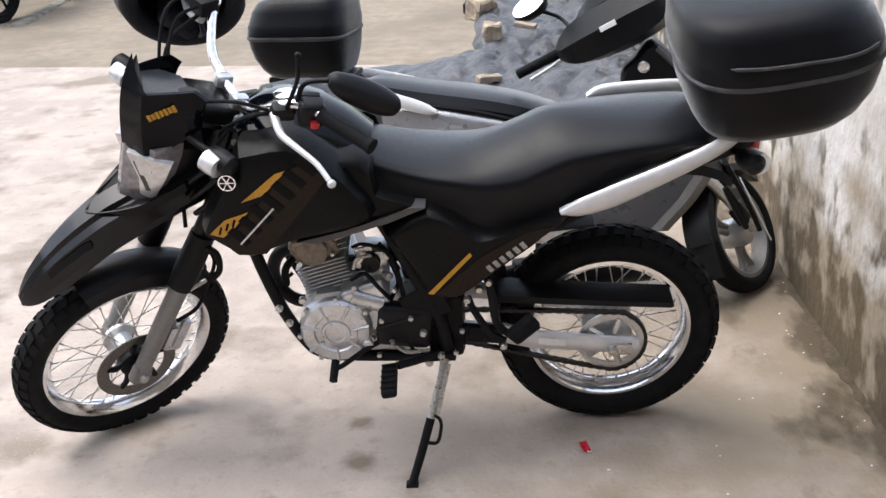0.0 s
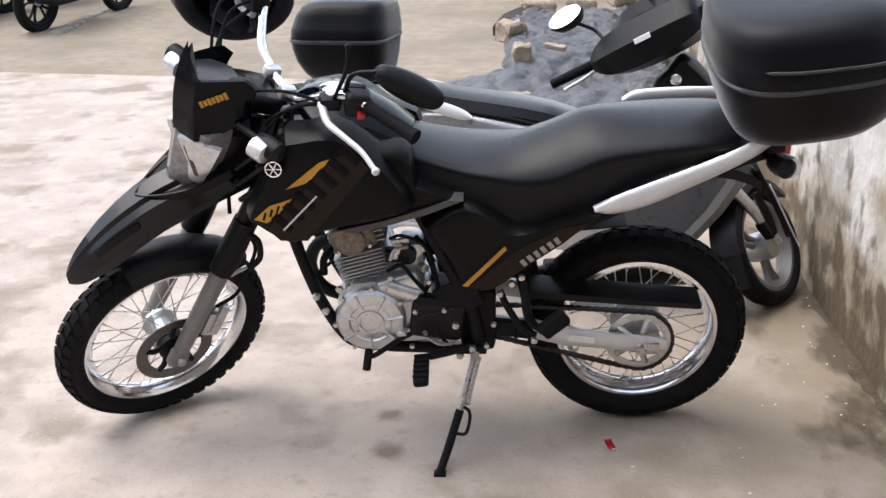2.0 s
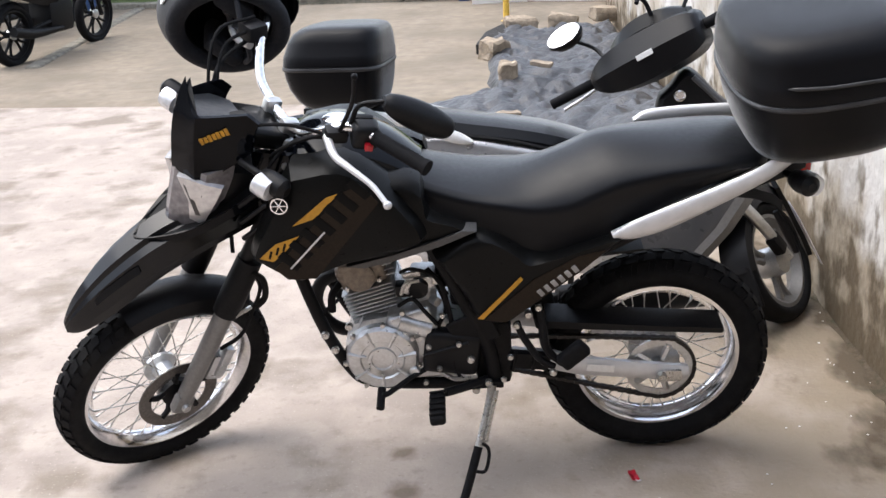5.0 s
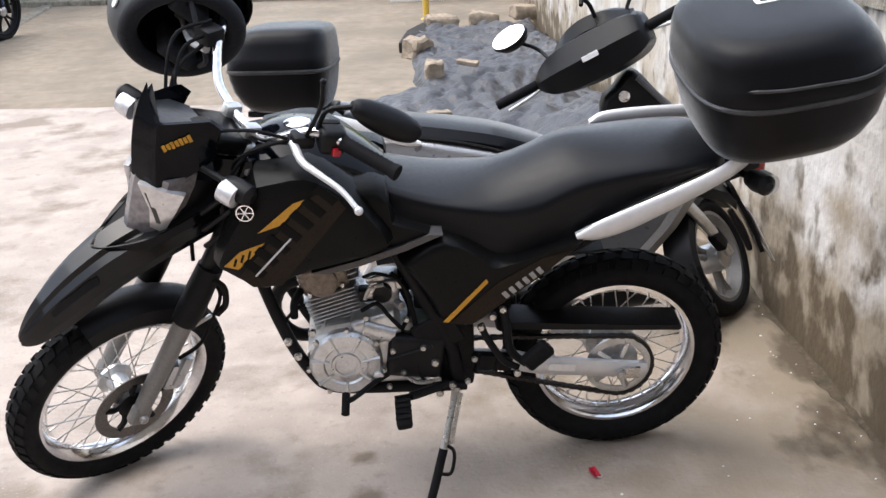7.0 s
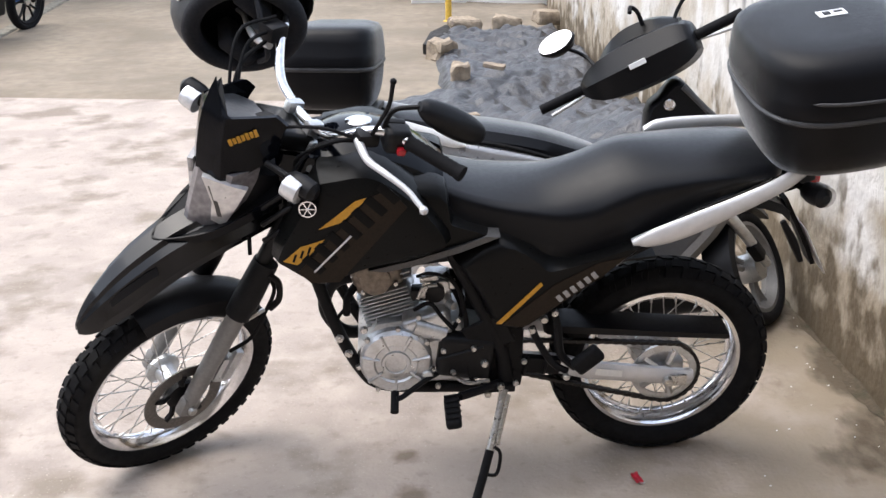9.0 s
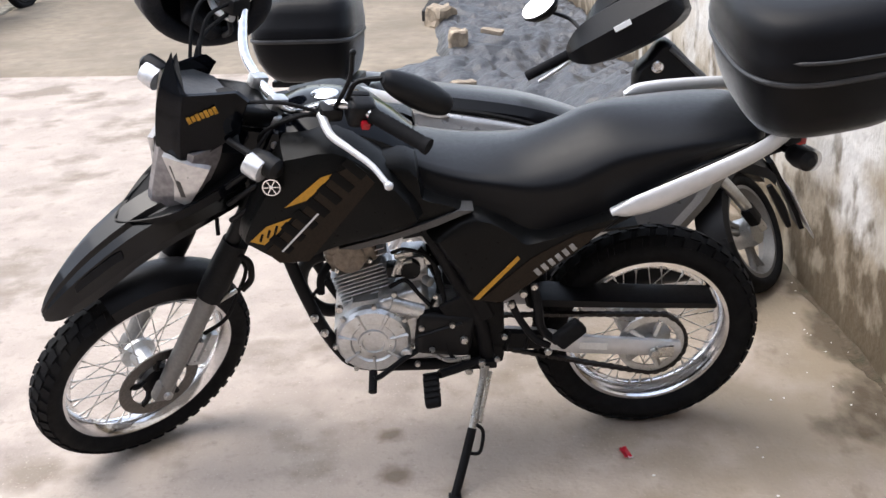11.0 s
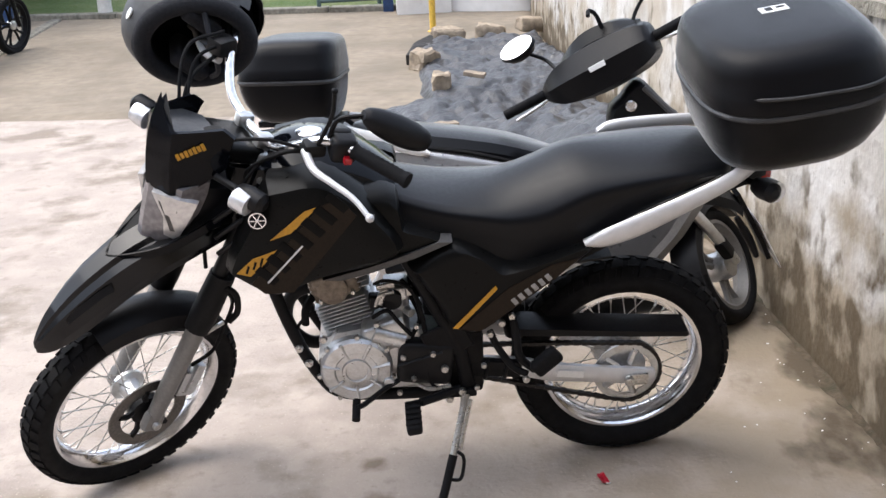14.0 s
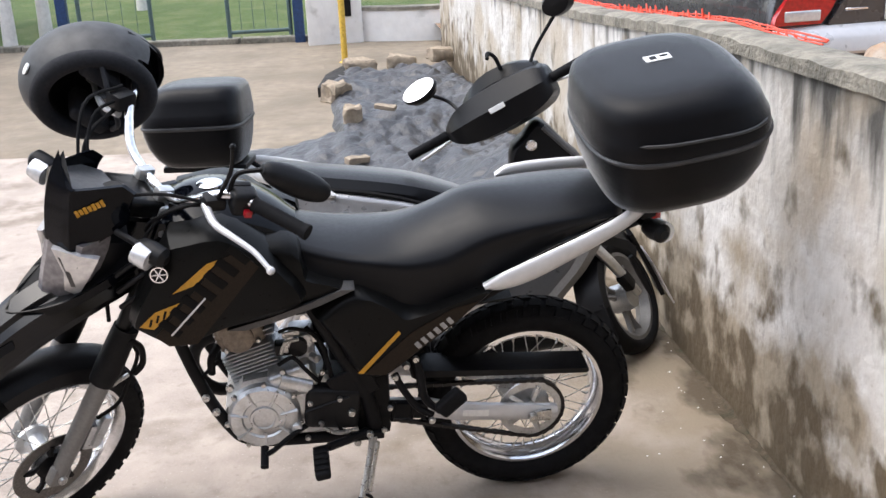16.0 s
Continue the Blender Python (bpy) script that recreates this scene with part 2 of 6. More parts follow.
def wall_material():
    m = bpy.data.materials.new("peeling mouldy whitewashed wall")
    m.use_nodes = True
    nt = m.node_tree
    p = nt.nodes["Principled BSDF"]
    p.inputs["Roughness"].default_value = 0.9
    col = ramp_mix(nt, noise_mask(nt, 3.0, 0.35, 0.65, 8), (0.672, 0.651, 0.622), (0.521, 0.491, 0.449))
    col = ramp_mix(nt, noise_mask(nt, 2.0, 0.50, 0.60, 10, offset=4.0), col, (0.470, 0.412, 0.336))
    col = ramp_mix(nt, noise_mask(nt, 30, 0.66, 0.80, 6, offset=44.0), col, (0.336, 0.294, 0.235))
    col = ramp_mix(nt, noise_mask(nt, 6.0, 0.59, 0.72, 10, (1, 1.2, 0.85), 8.0), col, (0.15, 0.125, 0.09))
    streak = noise_mask(nt, 5.0, 0.46, 0.70, 8, (1, 1.5, 0.22), 1.0)
    tc = nt.nodes.new("ShaderNodeTexCoord")
    sep = nt.nodes.new("ShaderNodeSeparateXYZ")
    nt.links.new(tc.outputs["Object"], sep.inputs[0])
    # rain streaks of mould run down from the coping; the paint has peeled off at the foot
    top = nt.nodes.new("ShaderNodeMapRange")
    top.inputs[1].default_value, top.inputs[2].default_value = 0.78, 1.22
    nt.links.new(sep.outputs[2], top.inputs[0])
    col = ramp_mix(nt, edge_mask(nt, streak, top.outputs[0], 0.76, 1.8), col, (0.084, 0.080, 0.071))
    foot = nt.nodes.new("ShaderNodeMapRange")
    foot.inputs[1].default_value, foot.inputs[2].default_value = 0.72, 0.0
    nt.links.new(sep.outputs[2], foot.inputs[0])
    col = ramp_mix(nt, edge_mask(nt, noise_mask(nt, 3.2, 0.30, 0.70, 10, offset=12.0), foot.outputs[0], 0.66, 2.2), col, (0.336, 0.281, 0.210))
    col = ramp_mix(nt, edge_mask(nt, noise_mask(nt, 8.0, 0.30, 0.70, 10, (1, 1.0, 0.85), 31.0), foot.outputs[0], 0.92, 2.6), col, (0.120, 0.090, 0.055))
    nt.links.new(col, p.inputs["Base Color"])
    b = nt.nodes.new("ShaderNodeBump")
    b.inputs["Strength"].default_value, b.inputs["Distance"].default_value = 0.6, 0.012
    nt.links.new(noise_mask(nt, 18, 0.2, 0.8, 9), b.inputs["Height"])
    nt.links.new(b.outputs[0], p.inputs["Normal"])
    return m


CONCRETE, WALLPAINT = concrete_material(), wall_material()
RAMPCON = material("worn brown concrete apron", (0.235, 0.192, 0.142), 0.85, grain=9, bump=0.4, wear=(0.170, 0.138, 0.100), wear_scale=1.4, lo=0.4, hi=0.7, dist=0.01, spread=0.16)
SHADEWALL = material("dark brown unseen blocker", (0.16, 0.135, 0.11), 0.9, grain=10, bump=0.4, wear=(0.10, 0.09, 0.075), wear_scale=2, dist=0.01)
COPING = material("rough cement coping", (0.235, 0.215, 0.175), 0.9, grain=30, bump=0.7, wear=(0.105, 0.098, 0.080), wear_scale=8, dist=0.01)
GRASS = material("short green lawn", (0.068, 0.112, 0.02), 0.9, grain=30, bump=0.8, wear=(0.128, 0.152, 0.048), wear_scale=2.5, dist=0.03)
DEBRIS = material("damp dirt and moss", (0.095, 0.072, 0.047), 0.95, grain=60, bump=0.6, wear=(0.045, 0.042, 0.022), wear_scale=12, dist=0.006)


# ---- mesh helpers ----
def finish(name, bm, mat, parent=None, label="", sharp=38):
    bmesh.ops.recalc_face_normals(bm, faces=bm.faces[:])
    for f in bm.faces:
        f.smooth = True
    me = bpy.data.meshes.new(name)
    bm.to_mesh(me)
    bm.free()
    me.set_sharp_from_angle(angle=radians(sharp))
    for one in mat if isinstance(mat, (list, tuple)) else [mat]:
        me.materials.append(one)
    ob = new(name, me)
    if parent:
        ob.parent = parent
    if label:
        ob["label"] = label
    return ob


def part(name, bm, mat, parent, label="", at=None, sharp=38):
    if at is not None:
        bm.transform(at)
    return finish(name, bm, mat, parent, label, sharp)


def thing(name, label, category, m=None, group="", kind=""):
    ob = new(name)
    if m is not None:
        ob.matrix_basis = m
    return tagged(ob, label, category, group, kind)


def loft(rings, closed=True, caps=True, bm=None):
    bm = bm or bmesh.new()
    rows = [[bm.verts.new(p) for p in ring] for ring in rings]
    n = len(rows[0])
    for a, b in zip(rows, rows[1:]):
        for i in range(n if closed else n - 1):
            bm.faces.new((a[i], a[(i + 1) % n], b[(i + 1) % n], b[i]))
    if caps:
        bm.faces.new(rows[0])
        bm.faces.new(rows[-1][::-1])
    return bm


def spline(values, steps):
    """Catmull-Rom through rows of numbers."""
    v = [np.array(r, float) for r in values]
    v = [2 * v[0] - v[1], *v, 2 * v[-1] - v[-2]]
    out = []
    for i in range(1, len(v) - 2):
        for k in range(steps):
            u = k / steps
            out.append(0.5 * (2 * v[i] + (v[i + 1] - v[i - 1]) * u + (2 * v[i - 1] - 5 * v[i] + 4 * v[i + 1] - v[i + 2]) * u * u + (3 * v[i] - v[i - 1] - 3 * v[i + 1] + v[i + 2]) * u ** 3))
    out.append(v[-2])
    return out


def tube(points, r, n=10, steps=6, bm=None, smooth=True):
    """A round bar along points; r is one radius or one per point."""
    rs = r if isinstance(r, (list, tuple)) else [r] * len(points)
    rows = [(*p, q) for p, q in zip(points, rs)]
    rows = spline(rows, steps) if smooth and len(rows) > 2 else [np.array(q, float) for q in rows]
    rings, side = [], None
    for i, q in enumerate(rows):
        d = Vector(rows[min(i + 1, len(rows) - 1)][:3] - rows[max(i - 1, 0)][:3]).normalized()
        if side is None:
            side = d.orthogonal().normalized()
        side = (side - d * side.dot(d)).normalized()
        up = d.cross(side)
        rings.append([Vector(q[:3]) + (side * math.cos(a) + up * math.sin(a)) * q[3] for a in np.linspace(0, 2 * math.pi, n, endpoint=False)])
    return loft(rings, bm=bm)


def block(size, centre=(0, 0, 0), bevel=0.006, seg=2, bm=None, rot=None):
    one = bmesh.new()
    bmesh.ops.create_cube(one, size=1)
    one.transform(Matrix.Diagonal((*size, 1)))
    if bevel:
        bmesh.ops.bevel(one, geom=one.edges[:], offset=min(bevel, min(size) * 0.45), segments=seg, affect="EDGES", profile=0.6)
    if rot:
        one.transform(pose(0, 0, 0, *rot))
    one.transform(Matrix.Translation(centre))
    return merge(bm, one)


def merge(bm, one):
    if bm is None:
        return one
    me = bpy.data.meshes.new("tmp")
    one.to_mesh(me)
    one.free()
    bm.from_mesh(me)
    bpy.data.meshes.remove(me)
    return bm


def lathe(profile, n=32, axis="y", centre=(0, 0, 0), bm=None, closed=False):
    """Turns (radius, along) round an axis."""
    one = bmesh.new()
    rings = []
    for k in range(n):
        a = 2 * math.pi * k / n
        c, s = math.cos(a), math.sin(a)
        f = {"y": lambda r, h: (r * c, h, r * s), "z": lambda r, h: (r * c, r * s, h), "x": lambda r, h: (h, r * c, r * s)}[axis]
        rings.append([one.verts.new(Vector(f(r, h)) + Vector(centre)) for r, h in profile])
    m = len(profile)
    for k in range(n):
        a, b = rings[k], rings[(k + 1) % n]
        for i in range(m if closed else m - 1):
            one.faces.new((a[i], a[(i + 1) % m], b[(i + 1) % m], b[i]))
    if not closed:
        for end in (0, m - 1):
            one.faces.new([r[end] for r in rings])
    return merge(bm, one)


def panel(outline, y_in, y_out, inset=0.02, lip=0.6, bm=None, soft=True):
    """A moulded panel from an outline in x, z: its edge turns in to y_in, its face stands at y_out."""
    pts = [np.array(p, float) for p in outline]
    if soft:
        pts = spline([*pts, pts[0]], 3)[:-1]
    c = sum(pts) / len(pts)
    ym = y_in + (y_out - y_in) * lip

    def shrink(d):
        return [p + (c - p) * min(0.6, d / max(0.03, np.linalg.norm(c - p))) for p in pts]
    rings = [[(p[0], y, p[1]) for p in ps] for ps, y in ((pts, y_in), (pts, ym), (shrink(inset * 0.45), y_in + (y_out - y_in) * 0.9), (shrink(inset), y_out), (shrink(inset * 2.2), y_out - (y_in - y_out) * 0.0))]
    return loft(rings, bm=bm)


def decal(outline, y, thick=0.0016, bm=None):
    return loft([[(x, y, z) for x, z in outline], [(x, y - thick, z) for x, z in outline]], bm=bm)


def flip(bm):
    """The mirror image on the other side."""
    bm.transform(Matrix.Diagonal((1, -1, 1, 1)))
    bmesh.ops.reverse_faces(bm, faces=bm.faces[:])
    return bm


def both(make):
    yield make()
    yield flip(make())


def bolt(centre, r=0.008, h=0.008, axis="y"):
    x, y, z = centre
    return lathe([(r, 0), (r, -h * 0.7), (r * 0.8, -h)], 8, axis, centre)


# ---- the ground ----
def sheet(name, x0, x1, y0, y1, nx, ny, height, mat, label, kind="structure", category="ground"):
    bm = bmesh.new()
    rows = [[bm.verts.new((x, y, height(x, y))) for x in np.linspace(x0, x1, nx)] for y in np.linspace(y0, y1, ny)]
    for a, b in zip(rows, rows[1:]):
        for i in range(nx - 1):
            bm.faces.new((a[i], a[i + 1], b[i + 1], b[i]))
    return tagged(finish(name, bm, mat), label, category, kind=kind)


def yard_height(x, y):
    far = max(0.0, abs(x) - 12, abs(y) - 14)
    return 0.0 if far == 0 else -0.02 - 0.002 * far


sheet("ground", -300, 300, -300, 300, 121, 121, yard_height, CONCRETE, "pale stained concrete yard, browner towards the wall")


SKEW = Matrix.Translation((-0.49, 4.53, 0)) @ Matrix.Rotation(radians(-8.6), 4, "Z") @ Matrix.Translation((0.49, -4.53, 0))
apron = sheet("pavement", -7.5, -0.30, 4.55, 11.5, 60, 60, lambda x, y: -0.01 if y < 4.6 else 0.016 + 0.004 * noise.noise((x * 2, y * 2, 0)), RAMPCON, "worn brown concrete apron beyond the yard slab", category="pavement")
apron.matrix_basis = SKEW
sheet("pavement", -0.35, 1.0, 7.0, 10.0, 20, 40, lambda x, y: 0.016 + 0.004 * noise.noise((x * 2, y * 2, 0)), RAMPCON, "worn brown concrete apron beside the rubble", category="pavement")
lawn = sheet("lawn", -14, 14, 10.0, 60, 60, 60, lambda x, y: 0.05 + 0.03 * (y - 10) + 0.02 * noise.noise((x, y, 0)), GRASS, "short green lawn behind the gate", kind="stuff", category="lawn")
KERBSKEW = Matrix.Translation((-0.9, 10.0, 0)) @ Matrix.Rotation(radians(-10), 4, "Z") @ Matrix.Translation((0.9, -10.0, 0))
lawn.matrix_basis = KERBSKEW

# kerb between apron and lawn
bm = bmesh.new()
for i in range(9):
    block((1.28, 0.16, 0.10), (-11 + 1.3 * i, 9.98, 0.03), 0.012, 1, bm)
kerb = tagged(finish("kerb", bm, COPING), "pale cement kerb along the lawn", "kerb", kind="structure")
kerb.matrix_basis = KERBSKEW


# ---- boundary wall ----
def wall_x(y):
    return 0.775 + 0.012 * max(0, y)


def wall_top(y):
    return 1.285 - 0.03 * max(0, y + 0.5) - 0.05 * min(max(0, y - 0.8), 1.4) - 0.025 * max(0, y - 2.2)


bm = bmesh.new()
rings = []
for y in np.linspace(-4.5, 8.2, 120):
    x, h = wall_x(y), wall_top(y) - 0.05
    face = [(x + 0.006 * noise.noise((0, y * 5, z * 5)) + 0.003 * noise.noise((3, y * 17, z * 17)), y, z) for z in np.linspace(-0.05, h, 30)]
    rings.append([*face, (x + 0.14, y, h), (x + 0.14, y, -0.05)])
loft(rings, bm=bm)
wall = tagged(finish("wall_east", bm, WALLPAINT, sharp=60), "low rendered wall, whitewash peeling and black with mould", "wall", kind="structure")
bm = bmesh.new()
rings = []
for y in np.linspace(-4.5, 8.2, 200):
    x, h = wall_x(y), wall_top(y)
    j = [0.010 * noise.noise((i * 7.0, y * 9, 1)) for i in range(6)]
    rings.append([(x - 0.016 + j[0], y, h - 0.052), (x - 0.014 + j[1], y, h - 0.012 + j[1]), (x + 0.02, y, h + j[2]), (x + 0.11, y, h + j[3]), (x + 0.158, y, h - 0.012 + j[4]), (x + 0.156, y, h - 0.052)])
loft(rings, bm=bm)
part("coping", bm, COPING, wall, "crumbling cement coping")
# dirt washed against the foot of the wall
bm = bmesh.new()
rows = []
for y in np.linspace(-3.5, 6.0, 260):
    x = wall_x(y)
    w = 0.05 + 0.07 * noise.noise((y * 6, 2, 0)) + 0.07 * noise.noise((y * 1.7, 5, 0)) + 0.04 * noise.noise((y * 19, 1, 0))
    rows.append([bm.verts.new((x + 0.02 - (0.015 + max(0.008, w * 0.5)) * u, y, 0.003 + 0.035 * (1 - u) ** 2 * (0.7 + 0.6 * noise.noise((y * 9, u * 3, 0))))) for u in np.linspace(0, 1, 6)])
for a, b in zip(rows, rows[1:]):
    for i in range(5):
        bm.faces.new((a[i], a[i + 1], b[i + 1], b[i]))
tagged(finish("dirt_strip", bm, DEBRIS), "damp dirt and moss along the wall foot", "dirt", kind="stuff")

# dark wall added out of view behind the camera, blocking the low sky there
tagged(finish("sky_blocker_south", block((22, 0.25, 6.0), (-2, -6.2, 2.95), 0.02, 1), SHADEWALL), "added dark wall out of view, blocking the low sky", "wall", kind="structure")
# another wall added out of view, closing off low sky from the west
tagged(finish("unseen_wall_west", block((0.25, 9.0, 3.2), (-9.5, -1.8, 1.55), 0.02, 1), WHITEWASH), "added wall out of view, closing the west side", "wall", kind="structure")


# ---- the black motorcycle ----
LEAN_ANGLE = 8
bike = thing("motorcycle", "black trail motorcycle with amber decals leaning on its side stand", "motorcycle", pose(0, 0, 0, LEAN_ANGLE, 0, 0))
PIVOT = Vector((-1.49, 0.01, 0))
STEER = Matrix.Translation(PIVOT) @ Matrix.Rotation(radians(35), 4, Vector((math.sin(radians(27)), 0, math.cos(radians(27))))) @ Matrix.Translation(-PIVOT)
# the wheel stands a little further over than the bars
WHEELSTEER = Matrix.Translation(PIVOT) @ Matrix.Rotation(radians(39.5), 4, Vector((math.sin(radians(27)), 0, math.cos(radians(27))))) @ Matrix.Translation(-PIVOT)


def tyre(r_out, r_rim, half, knobs, rows=4):
    """A tyre about the y axis with blocks of tread."""
    mid = (r_out + r_rim) / 2
    prof = []
    for a in np.linspace(-math.pi * 0.86, math.pi * 0.86, 23):
        hh = half * math.sin(a) * (1.0 if abs(a) > 1.2 else 0.98)
        rr = mid + (r_out - mid) * math.cos(a)
        prof.append((rr - 0.006, hh))
    body = lathe(prof, 64, "y", closed=True)
    bm = bmesh.new()
    depth = 0.0055
    for k in range(knobs):
        for row in range(rows):
            u = (row + 0.5) / rows * 2 - 1
            a0 = u * 1.12
            ang = 2 * math.pi * (k + (0.5 if row % 2 else 0.0)) / knobs
            da = 2 * math.pi / knobs * 0.36
            dw = 1.12 / rows * 0.80
            vs = []
            for lift in (-0.008, depth):
                for sa, sw in ((-1, -1), (1, -1), (1, 1), (-1, 1)):
                    t = a0 + sw * dw
                    ring = mid + (r_out - mid) * math.cos(t) - 0.006
                    h = half * math.sin(t)
                    nr, nh = math.cos(t), math.sin(t)
                    rr, hh = ring + nr * lift, h + nh * lift
                    th = ang + sa * da * (0.86 if lift > 0 else 1) + sw * 0.012 * (1 if u > 0 else -1)
                    vs.append(bm.verts.new((rr * math.cos(th), hh, rr * math.sin(th))))
            for f in ((4, 5, 6, 7), (0, 1, 5, 4), (1, 2, 6, 5), (2, 3, 7, 6), (3, 0, 4, 7)):
                bm.faces.new([vs[i] for i in f])
    return body, bm


def wheel(name, at, r_out, r_rim, half, knobs, hub_r, hub_w, parent):
    bm = lathe([(0.012, -hub_w - 0.02), (0.02, -hub_w), (hub_r, -hub_w + 0.004), (hub_r, -hub_w + 0.014), (hub_r * 0.62, -hub_w + 0.02), (hub_r * 0.55, 0), (hub_r * 0.62, hub_w - 0.02), (hub_r, hub_w - 0.014), (hub_r, hub_w - 0.004), (0.02, hub_w), (0.012, hub_w + 0.02)], 28)
    hub = part(name, bm, ALLOY, parent, "spoked wheel with a cast alloy hub", at)
    carcass, blocks = tyre(r_out, r_rim, half, knobs)
    part("tyre", carcass, RUBBER, hub, "knobbly dual-purpose tyre", at)
    tagged(part("tread", blocks, RUBBER, hub, "blocks of tread", at), kind="stuff")
    w = half * 0.66
    prof = [(r_rim + 0.006, -w), (r_rim + 0.006, -w + 0.005), (r_rim - 0.006, -w + 0.008), (r_rim - 0.022, -w * 0.35), (r_rim - 0.024, 0), (r_rim - 0.022, w * 0.35), (r_rim - 0.006, w - 0.008), (r_rim + 0.006, w - 0.005), (r_rim + 0.006, w), (r_rim - 0.004, w + 0.001), (r_rim - 0.026, w * 0.4), (r_rim - 0.029, 0), (r_rim - 0.026, -w * 0.4), (r_rim - 0.004, -w - 0.001)]
    part("rim", lathe(prof, 64, closed=True), CHROME, hub, "polished aluminium rim", at)
    base = None
    for k in range(36):
        side = 1 if k % 2 else -1
        a = 2 * math.pi * k / 36
        b = a + (0.55 if (k // 2) % 2 else -0.55)
        p0 = (hub_r * 0.94 * math.cos(b), side * (hub_w - 0.009), hub_r * 0.94 * math.sin(b))
        p1 = ((r_rim - 0.026) * math.cos(a), side * 0.004, (r_rim - 0.026) * math.sin(a))
        q = tuple(p1[i] + (p0[i] - p1[i]) * 0.09 for i in range(3))
        bm = tube([p0, p1], 0.0017, 5)
        tube([q, p1], 0.0032, 6, bm=bm)
        part("spoke", bm, STEEL, hub, at=at)
    return hub


F_AXLE = (-1.40, 0.01, 0.320)
front = wheel("front_wheel", WHEELSTEER @ Matrix.Translation(F_AXLE), 0.322, 0.246, 0.047, 46, 0.05, 0.052, bike)
rear = wheel("rear_wheel", Matrix.Translation((0, 0, 0.318)), 0.318, 0.224, 0.057, 40, 0.062, 0.06, bike)

# front brake disc with holes and carrier
at = WHEELSTEER @ Matrix.Translation(F_AXLE)
bm = lathe([(0.117, -0.076), (0.117, -0.080), (0.082, -0.080), (0.082, -0.076)], 48, closed=True)
part("brake_disc", bm, BRACKET, front, "drilled steel brake disc", at)
bm = bmesh.new()
for k in range(5):
    a = 2 * math.pi * k / 5
    tube([(0.03 * math.cos(a), -0.062, 0.03 * math.sin(a)), (0.06 * math.cos(a + 0.3), -0.074, 0.06 * math.sin(a + 0.3)), (0.088 * math.cos(a + 0.2), -0.078, 0.088 * math.sin(a + 0.2))], 0.009, 6, 3, bm)
lathe([(0.045, -0.055), (0.045, -0.072), (0.028, -0.078), (0.014, -0.078)], 24, bm=bm)
part("disc_carrier", bm, MATT, front, "black disc carrier", at)


def fork_leg(s):
    low = [(-1.405, s * 0.098, 0.315), (-1.355, s * 0.098, 0.40), (-1.232, s * 0.098, 0.605)]
    bm = tube(low, [0.021, 0.025, 0.027], 14, 4)
    block((0.055, 0.034, 0.06), (-1.402, s * 0.098, 0.318), 0.012, 2, bm, (0, 30, 0))
    return bm


for s, side in ((-1, "left"), (1, "right")):
    part("fork_leg", fork_leg(s), FORKGREY, bike, "grey cast fork leg", WHEELSTEER)
    bm = tube([(-1.238, s * 0.098, 0.595), (-1.205, s * 0.098, 0.652), (-1.148, s * 0.098, 0.752)], [0.035, 0.037, 0.034], 16, 3)
    part("fork_boot", bm, MATT, bike, "black fork cover", WHEELSTEER)
    part("fork_tube", tube([(-1.15, s * 0.098, 0.75), (-1.00, s * 0.098, 1.02)], 0.021, 12), SATIN, bike, "", STEER)
    part("axle_nut", bolt((-1.402, s * 0.118, 0.318), 0.013, 0.012 if s < 0 else -0.012), STEEL, bike, "", WHEELSTEER)
# brake caliper and hose guide on the left leg
bm = block((0.06, 0.05, 0.085), (-1.285, -0.085, 0.40), 0.012, 2, None, (0, 30, 0))
block((0.03, 0.03, 0.10), (-1.268, -0.105, 0.42), 0.008, 2, bm, (0, 30, 0))
part("brake_caliper", bm, ALLOY, bike, "cast alloy brake caliper", WHEELSTEER)
part("brake_hose", tube([(-1.26, -0.10, 0.46), (-1.20, -0.115, 0.50), (-1.16, -0.12, 0.58), (-1.13, -0.12, 0.66), (-1.15, -0.10, 0.74), (-1.10, -0.08, 0.86)], 0.0055, 8, 5), RUBBER, bike, "black rubber brake hose", STEER)
part("hose_clip", tube([(-1.23, -0.125, 0.585), (-1.19, -0.13, 0.60), (-1.165, -0.125, 0.60)], 0.006, 6), STEEL, bike, "", STEER)
bm = tube([(-1.15, -0.13, 0.60), (-1.125, -0.135, 0.63), (-1.125, -0.135, 0.69), (-1.15, -0.13, 0.73)], 0.009, 8)
part("hose_loop", bm, RUBBER, bike, "", STEER)
# lower mudguard hugging the tyre
rings = []
for a in np.linspace(radians(38), radians(104), 20):
    r = 0.336
    c = (math.cos(a), math.sin(a))
    w = 0.062
    ring = []
    for u, d in ((-1, -0.05), (-0.92, -0.012), (-0.5, 0.008), (0, 0.014), (0.5, 0.008), (0.92, -0.012), (1, -0.05), (0.93, -0.05), (0.84, -0.014), (0, 0.008), (-0.84, -0.014), (-0.93, -0.05)):
        ring.append((F_AXLE[0] + (r + d) * c[0], F_AXLE[1] + u * w, F_AXLE[2] + (r + d) * c[1]))
    rings.append(ring)
part("lower_mudguard", loft(rings), SATIN, bike, "black hugger mudguard", WHEELSTEER)
